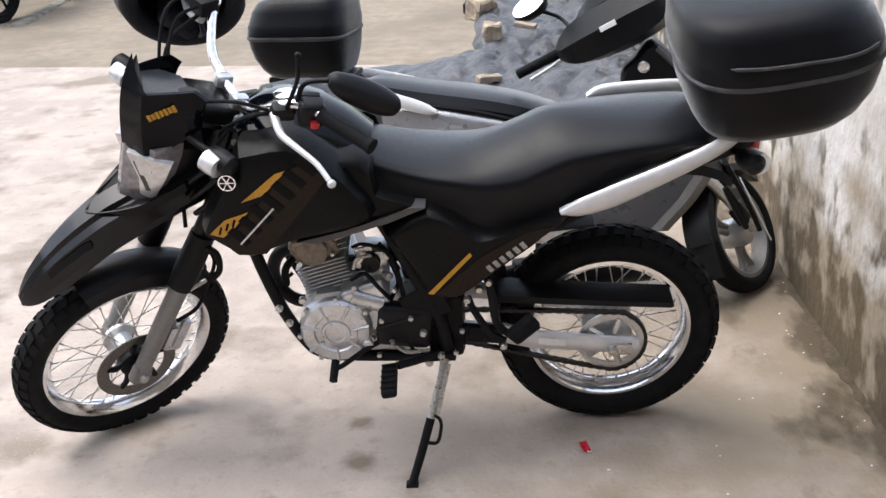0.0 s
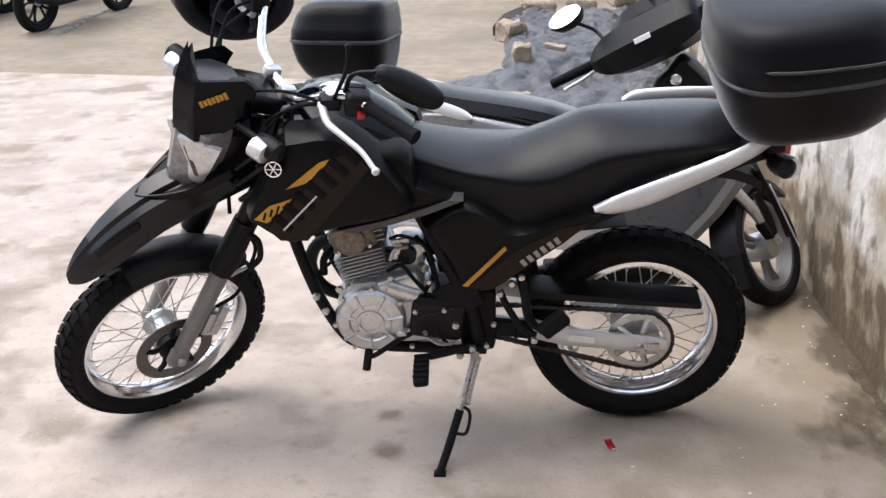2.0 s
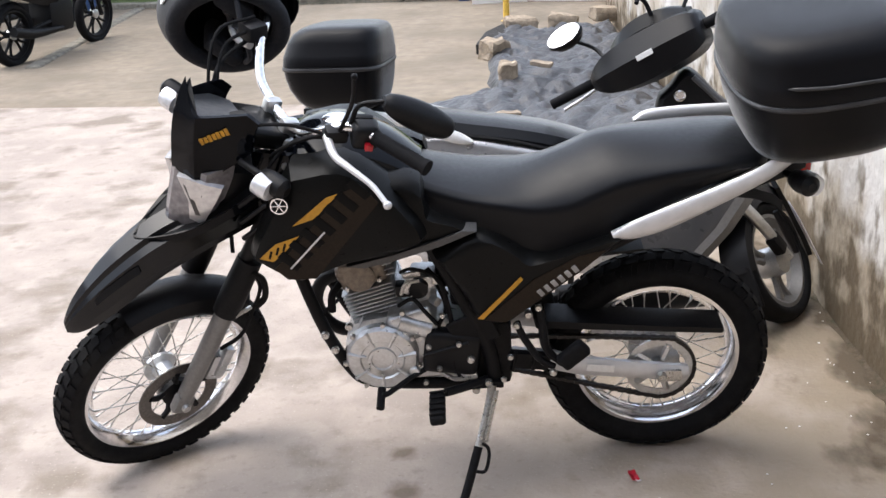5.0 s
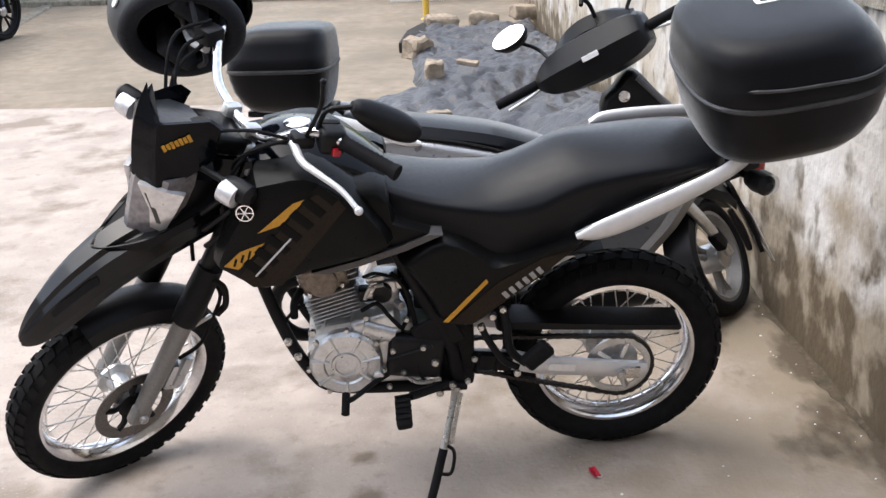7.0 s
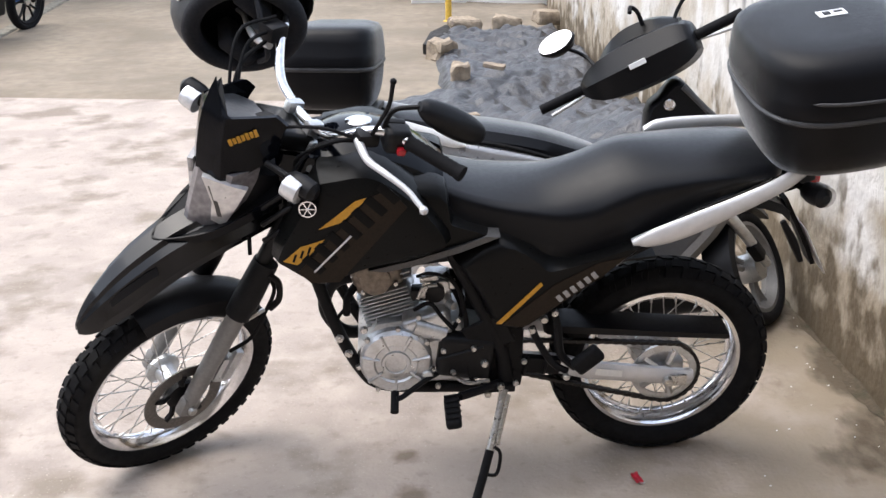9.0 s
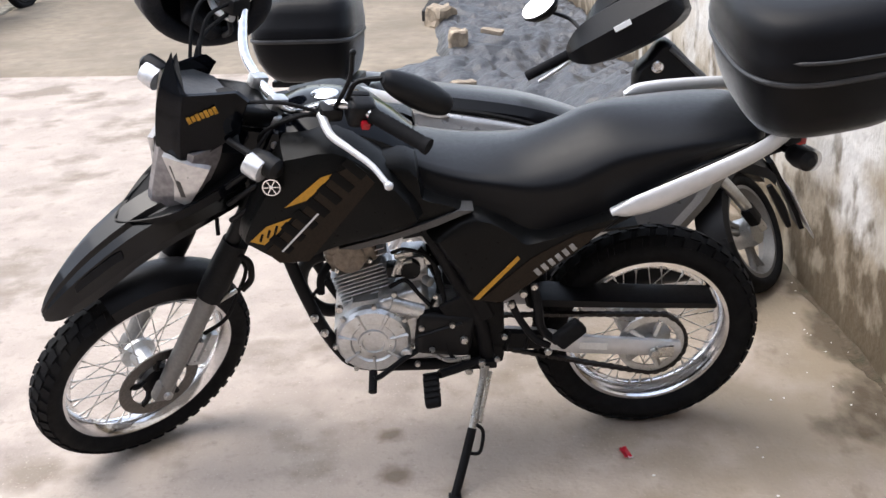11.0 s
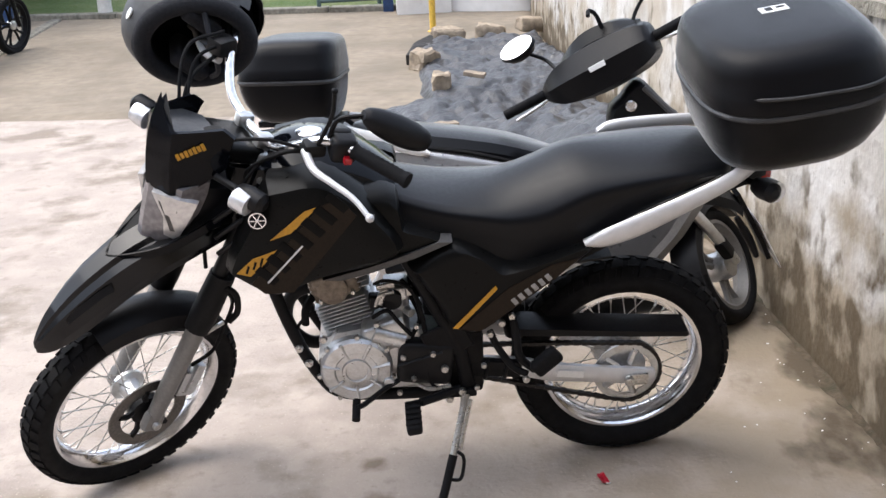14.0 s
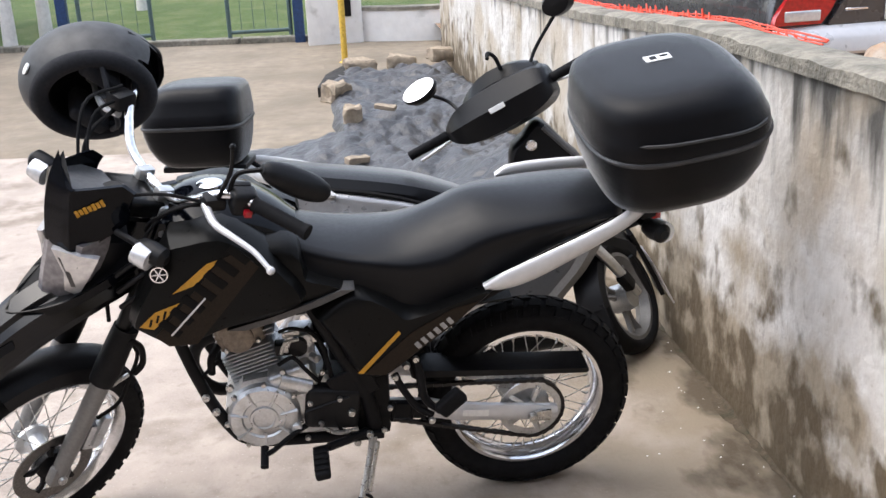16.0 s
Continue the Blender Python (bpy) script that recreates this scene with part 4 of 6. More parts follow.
part("plate_bracket", loft([[(x, -0.03, z), (x + 0.012, -0.03, z + 0.004), (x + 0.012, 0.03, z + 0.004), (x, 0.03, z)] for x, z in ((0.285, 0.82), (0.33, 0.74), (0.37, 0.665), (0.39, 0.62))]), MATT, tail)
part("number_plate", block((0.004, 0.12, 0.15), (0.385, 0, 0.675), 0.0015, 1, None, (0, -28, 0)), SILVER, tail, "plain pale number plate")
part("plate_arm", tube([(0.29, -0.035, 0.76), (0.325, -0.045, 0.70), (0.355, -0.04, 0.64)], [0.008, 0.012, 0.008], 8, 3), MATT, tail)
indicator((0.330, -0.205, 0.900), (0.285, -0.05, 0.885), bike, None, 1)
indicator((0.330, 0.205, 0.900), (0.285, 0.05, 0.885), bike, None, 1)

# frame
for s in (-1, 1):
    part("cradle_tube", tube([(-0.985, s * 0.05, 0.80), (-0.955, s * 0.09, 0.66), (-0.90, s * 0.12, 0.50), (-0.845, s * 0.125, 0.385), (-0.80, s * 0.125, 0.340), (-0.70, s * 0.125, 0.325), (-0.44, s * 0.125, 0.318)], 0.0165, 12, 5), MATT, bike, "black steel cradle tube")
    part("frame_rail", tube([(-0.62, s * 0.11, 0.78), (-0.54, s * 0.135, 0.62), (-0.475, s * 0.14, 0.47), (-0.45, s * 0.135, 0.33)], 0.021, 12, 5), MATT, bike, "black steel frame rail")
    part("seat_rail", tube([(-0.50, s * 0.12, 0.56), (-0.25, s * 0.13, 0.68), (0.05, s * 0.12, 0.82)], 0.014, 10), MATT, bike)
part("head_tube", tube([(-1.06, 0, 0.80), (-0.985, 0, 0.95)], 0.034, 14), MATT, bike)
part("pivot_plate", block((0.10, 0.26, 0.20), (-0.455, 0, 0.41), 0.02, 2), MATT, bike)
for c in ((-0.90, -0.137, 0.50), (-0.878, -0.137, 0.452), (-0.515, -0.166, 0.425), (-0.47, -0.162, 0.345), (-0.505, -0.160, 0.32), (-0.36, -0.16, 0.555), (-0.835, -0.13, 0.52)):
    part("bolt", bolt(c, 0.011, 0.012), STEEL, bike)

# engine
rings = []
for y, k in ((-0.125, 0.92), (-0.118, 1.0), (-0.03, 1.0), (0.03, 1.0), (0.118, 1.0), (0.125, 0.92)):
    ring = []
    for x, z in ((-0.855, 0.44), (-0.84, 0.375), (-0.78, 0.340), (-0.66, 0.335), (-0.50, 0.345), (-0.47, 0.42), (-0.50, 0.50), (-0.60, 0.53), (-0.66, 0.545), (-0.80, 0.525)):
        ring.append((-0.68 + (x + 0.68) * k, y, 0.43 + (z - 0.43) * k))
    rings.append(ring)
engine = part("engine", loft(rings), ALLOY, bike, "air-cooled single-cylinder alloy engine")
C = (-0.752, 0.425)
bm = lathe([(0.098, 0.02), (0.098, -0.018), (0.090, -0.028), (0.060, -0.033), (0.056, -0.028), (0.040, -0.028), (0.038, -0.034), (0.030, -0.034), (0.028, -0.029), (0.0, -0.029)], 40, "y", (C[0], -0.128, C[1]))
cov = part("generator_cover", bm, ALLOY, engine, "round alloy generator cover")
for k in range(7):
    a = 2 * math.pi * k / 7 + 0.2
    p0, p1 = [(C[0] + r * math.cos(a), -0.158, C[1] + r * math.sin(a)) for r in (0.045, 0.094)]
    part("rib", tube([p0, p1], [0.004, 0.006], 6), ALLOY, cov)
    part("cover_bolt", bolt((C[0] + 0.102 * math.cos(a + 0.4), -0.14, C[1] + 0.102 * math.sin(a + 0.4)), 0.0075, 0.012), STEEL, cov)
part("upper_case", block((0.13, 0.12, 0.09), (-0.665, -0.08, 0.515), 0.022, 3, None, (0, -18, 0)), ALLOY, engine)
part("starter", tube([(-0.70, -0.13, 0.53), (-0.62, -0.13, 0.50)], 0.026, 14), ALLOY, engine)
part("sprocket_cover", block((0.15, 0.06, 0.13), (-0.565, -0.135, 0.435), 0.022, 3, None, (0, 8, 0)), SATIN, engine, "black plastic sprocket cover")
part("sprocket_rib", tube([(-0.64, -0.166, 0.44), (-0.52, -0.166, 0.475)], 0.005, 6), SATIN, engine)
part("drain_boss", bolt((-0.668, -0.150, 0.385), 0.016, 0.014), ALLOY, engine)
part("sump", block((0.30, 0.16, 0.04), (-0.67, 0, 0.322), 0.015, 2), ALLOY, engine)
TILT = Matrix.Translation((-0.755, 0, 0.50)) @ Matrix.Rotation(radians(-16), 4, "Y")
bm = block((0.10, 0.13, 0.11), (0, 0, 0.055), 0.012, 2)
cyl = part("cylinder", bm, ALLOY, engine, "finned alloy cylinder", TILT)
for k in range(9):
    part("fin", block((0.142, 0.178, 0.0042), (0, 0, 0.018 + 0.0112 * k), 0.0018, 1), ALLOY, cyl, "", TILT)
bm = block((0.135, 0.165, 0.075), (0, 0, 0.150), 0.020, 3)
headp = part("cylinder_head", bm, HEADGREY, engine, "weathered bronze-grey cylinder head", TILT)
part("valve_cover", block((0.085, 0.10, 0.03), (-0.01, -0.045, 0.185), 0.014, 3), HEADGREY, headp, "", TILT)
part("cam_cover", lathe([(0.042, 0.0), (0.042, -0.010), (0.036, -0.014), (0, -0.014)], 24, "y", (-0.005, -0.082, 0.150)), HEADGREY, headp, "", TILT)
for k in range(4):
    part("fin", block((0.155, 0.155, 0.004), (0.012, 0, 0.128 + 0.015 * k), 0.0015, 1), ALLOY, headp, "", TILT)
for dx in (-0.045, 0.045):
    part("head_bolt", bolt((dx, -0.088, 0.128), 0.007, 0.010), STEEL, headp, "", TILT)
part("spark_plug_cap", tube([(-0.85, -0.06, 0.62), (-0.875, -0.10, 0.60), (-0.88, -0.10, 0.55)], 0.011, 8), RUBBER, engine)
bm = block((0.07, 0.09, 0.085), (-0.635, -0.055, 0.60), 0.014, 2)
carb = part("throttle_body", bm, ALLOY, bike, "cast alloy throttle body")
part("throttle_drum", lathe([(0.026, 0.0), (0.026, -0.02), (0.0, -0.02)], 20, "y", (-0.645, -0.10, 0.615)), SATIN, carb)
part("bracket", block((0.022, 0.01, 0.055), (-0.672, -0.115, 0.63), 0.003, 1, None, (0, 20, 0)), STEEL, carb)
part("bracket", block((0.05, 0.008, 0.018), (-0.66, -0.118, 0.662), 0.003, 1, None, (0, -10, 0)), STEEL, carb)
part("bracket", block((0.018, 0.01, 0.03), (-0.60, -0.118, 0.645), 0.003, 1), STEEL, carb)
part("intake_boot", tube([(-0.61, -0.03, 0.60), (-0.55, -0.02, 0.61)], 0.034, 14), RUBBER, carb)
part("vent_hose", tube([(-0.60, -0.10, 0.63), (-0.575, -0.12, 0.56), (-0.60, -0.13, 0.50), (-0.59, -0.12, 0.42)], 0.006, 8), RUBBER, carb)
part("vent_hose", tube([(-0.69, -0.10, 0.66), (-0.655, -0.13, 0.685), (-0.60, -0.13, 0.66), (-0.57, -0.12, 0.60)], 0.005, 8), RUBBER, carb)
part("airbox", block((0.20, 0.20, 0.20), (-0.47, 0, 0.64), 0.03, 2), SATIN, bike)
part("exhaust_pipe", tube([(-0.83, 0.03, 0.60), (-0.92, 0.05, 0.56), (-0.95, 0.08, 0.46), (-0.90, 0.10, 0.37), (-0.80, 0.14, 0.345), (-0.45, 0.16, 0.36), (-0.25, 0.17, 0.40)], 0.019, 12, 5), MATT, bike, "black exhaust pipe")
part("silencer", tube([(-0.26, 0.17, 0.40), (-0.10, 0.18, 0.39), (0.20, 0.185, 0.40)], [0.035, 0.052, 0.05], 18, 4), SATIN, bike, "black silencer on the far side")

# controls and stand
bm = tube([(-0.64, -0.15, 0.385), (-0.68, -0.17, 0.372), (-0.735, -0.205, 0.352), (-0.755, -0.215, 0.35)], 0.0075, 8)
lev = part("gear_lever", bm, MATT, bike, "black gear lever")
part("toe_rubber", tube([(-0.757, -0.19, 0.355), (-0.760, -0.245, 0.330)], 0.0115, 10), RUBBER, lev)
bm = tube([(-0.475, -0.15, 0.345), (-0.53, -0.19, 0.352), (-0.585, -0.225, 0.36)], 0.012, 8)
peg = part("footpeg_bracket", bm, MATT, bike, "black footpeg bracket")
bm = block((0.042, 0.105, 0.03), (-0.607, -0.270, 0.342), 0.012, 3, None, (8, -8, 0))
for k in range(5):
    block((0.044, 0.007, 0.006), (-0.607, -0.310 + 0.02 * k, 0.356 + 0.0028 * k), 0.002, 1, bm, (8, -8, 0))
part("peg_rubber", bm, RUBBER, peg, "ribbed black rubber peg")
FOOT = (-0.562, -0.352, 0.052)
bm = tube([(-0.462, -0.165, 0.335), (-0.470, -0.185, 0.30), (-0.505, -0.255, 0.20)], [0.013, 0.0115, 0.0105], 10)
stand = part("side_stand", bm, STEEL, bike, "side stand, bare steel above and black below")
part("stand_leg", tube([(-0.505, -0.255, 0.20), (-0.535, -0.308, 0.118), FOOT], [0.0125, 0.0125, 0.012], 10), MATT, stand, "black lower leg")
part("stand_foot", block((0.034, 0.030, 0.010), (-0.561, -0.352, 0.0525), 0.004, 2, None, (-8, 0, 0)), MATT, stand)
part("stand_spring", tube([(-0.450, -0.190, 0.335), (-0.480, -0.245, 0.235), (-0.483, -0.25, 0.215)], 0.0065, 8), STEEL, stand, "steel return spring")
part("stand_tang", tube([(-0.493, -0.262, 0.215), (-0.480, -0.262, 0.200), (-0.478, -0.268, 0.175), (-0.490, -0.285, 0.140), (-0.520, -0.290, 0.145)], 0.005, 8), MATT, stand)
part("stand_mount", block((0.09, 0.03, 0.022), (-0.475, -0.155, 0.338), 0.005, 2), MATT, stand)

# swingarm, chain, guard
for s in (-1, 1):
    bm = loft([[(x, s * (0.105 + 0.016 * math.cos(a)), z + h * math.sin(a)) for a in np.linspace(0.4, 2 * math.pi + 0.4, 8, endpoint=False)] for x, z, h in ((-0.47, 0.395, 0.030), (-0.30, 0.372, 0.032), (-0.22, 0.348, 0.030), (0.02, 0.318, 0.026), (0.075, 0.316, 0.02))])
    part("swingarm", bm, SILVER, bike, "silver box-section swingarm")
    part("axle_nut", bolt((0.0, s * 0.126, 0.318), 0.015, 0.016 * (1 if s < 0 else -1)), STEEL, bike)
part("swingarm_front", block((0.17, 0.04, 0.052), (-0.385, -0.112, 0.385), 0.012, 2, None, (0, 7, 0)), MATT, bike)
part("warning_label", block((0.075, 0.0015, 0.022), (-0.165, -0.1225, 0.347), 0.0004, 1, None, (0, 7, 0)), WHITE, bike, "pale label strip")
bm = lathe([(0.093, -0.088), (0.093, -0.083), (0.072, -0.083), (0.072, -0.088)], 40, closed=True, centre=(0, 0, 0.318))
for k in range(5):
    a = 2 * math.pi * k / 5
    tube([(0.03 * math.cos(a), -0.086, 0.318 + 0.03 * math.sin(a)), (0.078 * math.cos(a), -0.086, 0.318 + 0.078 * math.sin(a))], 0.010, 6, bm=bm)
part("rear_sprocket", bm, ALLOY, bike, "alloy rear sprocket")
part("chain_adjuster", block((0.05, 0.012, 0.035), (0.03, -0.126, 0.318), 0.006, 2), STEEL, bike)
pts = []
for a in np.linspace(radians(80), radians(-95), 16):
    pts.append((0.097 * math.cos(a), -0.086, 0.318 + 0.097 * math.sin(a)))
loop = [(-0.52, -0.086, 0.445), (-0.25, -0.086, 0.432), *pts, (-0.25, -0.086, 0.288), (-0.52, -0.086, 0.365)]
bm = bmesh.new()
path = spline(loop, 3)
run = [path[0]]
for q in path[1:]:
    while np.linalg.norm(q - run[-1]) >= 0.0127:
        run.append(run[-1] + (q - run[-1]) / np.linalg.norm(q - run[-1]) * 0.0127)
for k, (a, b) in enumerate(zip(run, run[1:])):
    ang = -math.degrees(math.atan2(b[2] - a[2], b[0] - a[0]))
    block((0.0145, 0.016 if k % 2 else 0.011, 0.0095), tuple((a + b) / 2), 0, 1, bm, (0, ang, 0))
part("chain", bm, CHAIN, bike, "oily roller chain")
bm = loft([[(x, -0.065 - w, z - h), (x, -0.068 - w, z + h * 0.7), (x, -0.055 - w * 0.6, z + h), (x, -0.03, z + h), (x, -0.03, z - h * 0.3)] for x, z, h, w in ((-0.31, 0.492, 0.014, 0.05), (-0.20, 0.482, 0.013, 0.05), (0.0, 0.464, 0.011, 0.05), (0.155, 0.452, 0.010, 0.05), (0.163, 0.448, 0.007, 0.045))])
part("chain_guard", bm, SATIN, bike, "black plastic chain guard")
bm = loft([[(x, -0.06, z - 0.003), (x, -0.06, z + 0.003), (x, 0.06, z + 0.003), (x, 0.06, z - 0.003)] for x, z in ((-0.33, 0.60), (-0.20, 0.66), (-0.05, 0.675))])
part("inner_mudguard", bm, SATIN, bike)
# pillion peg and its bracket
part("pillion_bracket", tube([(-0.335, -0.16, 0.585), (-0.325, -0.175, 0.53), (-0.315, -0.185, 0.46), (-0.275, -0.19, 0.415)], [0.009, 0.013, 0.012, 0.010], 8), MATT, bike, "black pillion peg bracket")
part("pillion_bracket", tube([(-0.392, -0.16, 0.53), (-0.375, -0.17, 0.49), (-0.335, -0.185, 0.43), (-0.295, -0.19, 0.405)], 0.010, 8), MATT, bike)
part("pillion_peg", block((0.085, 0.032, 0.048), (-0.248, -0.215, 0.458), 0.012, 3, None, (0, -42, 0)), RUBBER, bike, "folded rubber pillion peg")
for c in ((-0.335, -0.178, 0.585), (-0.393, -0.176, 0.532), (-0.30, -0.205, 0.40)):
    part("bolt", bolt(c, 0.010, 0.010), STEEL, bike)
# rear shock and drum
part("rear_shock", tube([(-0.36, 0, 0.70), (-0.30, 0, 0.42)], 0.035, 12), MATT, bike)
part("brake_drum", lathe([(0.07, 0.03), (0.075, 0.06), (0.07, 0.085), (0, 0.085)], 28, "y", (0, 0, 0.318)), ALLOY, bike)

# dark mass behind the lamp, emblem backing, hoses and clamps round the engine
part("lamp_bracket", block((0.15, 0.15, 0.15), (-1.115, 0, 0.925), 0.03, 2, None, (0, 27, 0)), SATIN, bike, "", STEER)
part("emblem_back", lathe([(0.018, 0.004), (0.018, 0.0015), (0, 0.0015)], 20, "y", (-0.950, -0.262, 0.945)), SATIN, bike)
for s in (-1, 1):
    rings = [[(-0.985 + dx, s * y, z) for dx, y in ((-0.05, 0.10), (0.05, 0.14), (0.06, 0.12), (-0.04, 0.08))] for z in (0.83, 0.90, 0.97, 1.02)]
    part("air_scoop", loft(rings), BLACK, bike, "glossy black air scoop")
    for k in range(3):
        part("scoop_slat", block((0.10, 0.012, 0.014), (-1.035, s * 0.165, 0.835 + 0.045 * k), 0.004, 1, None, (0, -35, 12 * s)), SATIN, bike)
for pts, r, mat in (
    ([(-0.70, -0.12, 0.57), (-0.66, -0.14, 0.60), (-0.63, -0.14, 0.56), (-0.60, -0.14, 0.52)], 0.006, RUBBER),
    ([(-0.62, -0.12, 0.68), (-0.585, -0.135, 0.64), (-0.57, -0.14, 0.58), (-0.56, -0.14, 0.51)], 0.007, RUBBER),
    ([(-0.86, -0.09, 0.58), (-0.90, -0.11, 0.55), (-0.91, -0.115, 0.49)], 0.005, RUBBER),
    ([(-0.53, -0.15, 0.47), (-0.56, -0.16, 0.42), (-0.55, -0.16, 0.37), (-0.52, -0.16, 0.345)], 0.005, RUBBER),
    ([(-0.60, -0.14, 0.37), (-0.56, -0.165, 0.36), (-0.50, -0.165, 0.365)], 0.006, STEEL),
    ([(-0.69, -0.13, 0.61), (-0.675, -0.135, 0.645), (-0.64, -0.13, 0.65)], 0.005, STEEL),
):
    part("hose" if mat is RUBBER else "linkage_rod", tube(pts, r, 8, 5), mat, bike)
for c in ((-0.60, -0.168, 0.40), (-0.545, -0.168, 0.475), (-0.625, -0.16, 0.465), (-0.585, -0.15, 0.555), (-0.69, -0.145, 0.565), (-0.64, -0.15, 0.345), (-0.43, -0.17, 0.36), (-0.41, -0.17, 0.43)):
    part("bolt", bolt(c, 0.008, 0.010), STEEL, bike)
part("injector_block", block((0.045, 0.04, 0.035), (-0.685, -0.09, 0.605), 0.008, 2), SATIN, carb)
part("sensor", tube([(-0.61, -0.115, 0.585), (-0.595, -0.135, 0.585)], 0.012, 10), ALLOY, carb)
part("side_plate", block((0.12, 0.012, 0.10), (-0.505, -0.152, 0.505), 0.008, 1, None, (0, -25, 0)), MATT, bike)
for k in range(2):
    part("swingarm_bracket", block((0.012, 0.02, 0.06), (-0.40 + 0.055 * k, -0.128, 0.385), 0.004, 1, None, (0, 10, 0)), MATT, bike)


# ---- top cases ----
def top_case(name, m, w, d, h, split, label, group, e0=5.0, crease=False):
    """A moulded case: tapered tub below, domed lid above, ribbed seam. w across, d deep, h high."""
    case = thing(name, label, "top case", m, group)

    def ring(z, kx, ky, fx=0.0, n=56, e=None):
        out, e = [], min(e or e0, e0)
        for a in np.linspace(0, 2 * math.pi, n, endpoint=False):
            c, s = math.cos(a), math.sin(a)
            x = math.copysign(abs(c) ** (2 / e), c) * d / 2 * kx
            y = math.copysign(abs(s) ** (2 / e), s) * w / 2 * ky
            out.append((x + fx, y, z))
        return out
    zs = h * split
    part("tub", loft([ring(0, 0.64, 0.66, -0.02), ring(0.008, 0.73, 0.75, -0.02), ring(zs * 0.22, 0.82, 0.85, -0.012), ring(zs * 0.5, 0.91, 0.93, -0.004), ring(zs * 0.78, 0.955, 0.965), ring(zs - 0.004, 0.965, 0.975)]), CASEBLACK, case, "black tapered tub", sharp=45)
    # paler grey paints the light caught along the seam, besides its scuffs
    part("seam_lip", loft([ring(zs - 0.010, 0.972, 0.982), ring(zs - 0.006, 0.992, 0.995), ring(zs - 0.001, 0.992, 0.995), ring(zs + 0.004, 0.975, 0.985)]), SEAMGREY, case, "scuffed seam with its highlight painted grey")
    t = h - zs
    part("lid", loft([ring(zs + 0.006, 0.975, 0.985), ring(zs + t * 0.28, 0.97, 0.98, -0.003), ring(zs + t * 0.32, 0.955, 0.965, -0.004), ring(zs + t * 0.62, 0.915, 0.93, -0.01, e=4.6), ring(zs + t * 0.82, 0.85, 0.87, -0.018, e=4.2), ring(zs + t * 0.93, 0.76, 0.79, -0.025, e=4), ring(zs + t * 0.985, 0.60, 0.66, -0.03, e=3.6), ring(h, 0.36, 0.42, -0.03, e=3)]), CASEBLACK, case, "black domed grained lid", sharp=45)
    # the crease's highlight is painted in the same pale grey
    if crease:
        arc = [(d / 2 * 0.972 * math.copysign(abs(math.cos(a)) ** (2 / e0), math.cos(a)) - 0.003, -w / 2 * 0.985 * abs(math.sin(a)) ** (2 / e0), zs + 0.046 + 0.006 * math.cos(3 * a)) for a in np.linspace(radians(118), radians(44), 16)]
        part("lid_crease", tube(arc, [0.0005, *[0.0045] * 14, 0.0005], 8, 3), SEAMGREY, case)
    part("latch", block((0.03, 0.10, 0.05), (d / 2 - 0.012, 0, zs - 0.01), 0.008, 2), SATIN, case)
    return case


LEANM = pose(0, 0, 0, LEAN_ANGLE, 0, 0)
case_near = top_case("top_case", LEANM @ pose(0.396, 0.0, 0.988, 3, -8, 0), 0.563, 0.487, 0.325, 0.545, "large black grained plastic top case on the bike rack", "top cases", 3.1, True)
bm = block((0.070, 0.038, 0.003), (-0.005, 0.03, 0.3255), 0.001, 1)
st = part("sticker", bm, WHITE, case_near, "small white sticker with dark marks")
bm = block((0.018, 0.020, 0.002), (-0.018, 0.03, 0.3275), 0.0005, 1)
block((0.022, 0.010, 0.002), (0.012, 0.034, 0.3275), 0.0005, 1, bm)
part("sticker_marks", bm, SATIN, st)
part("reflector", loft([[(0.125, -0.13, 0.288), (0.185, -0.15, 0.262), (0.20, -0.06, 0.258), (0.16, -0.06, 0.283)], [(0.125, -0.13, 0.296), (0.187, -0.15, 0.268), (0.203, -0.06, 0.264), (0.16, -0.06, 0.290)]]), WHITE, case_near, "pale corner reflector")


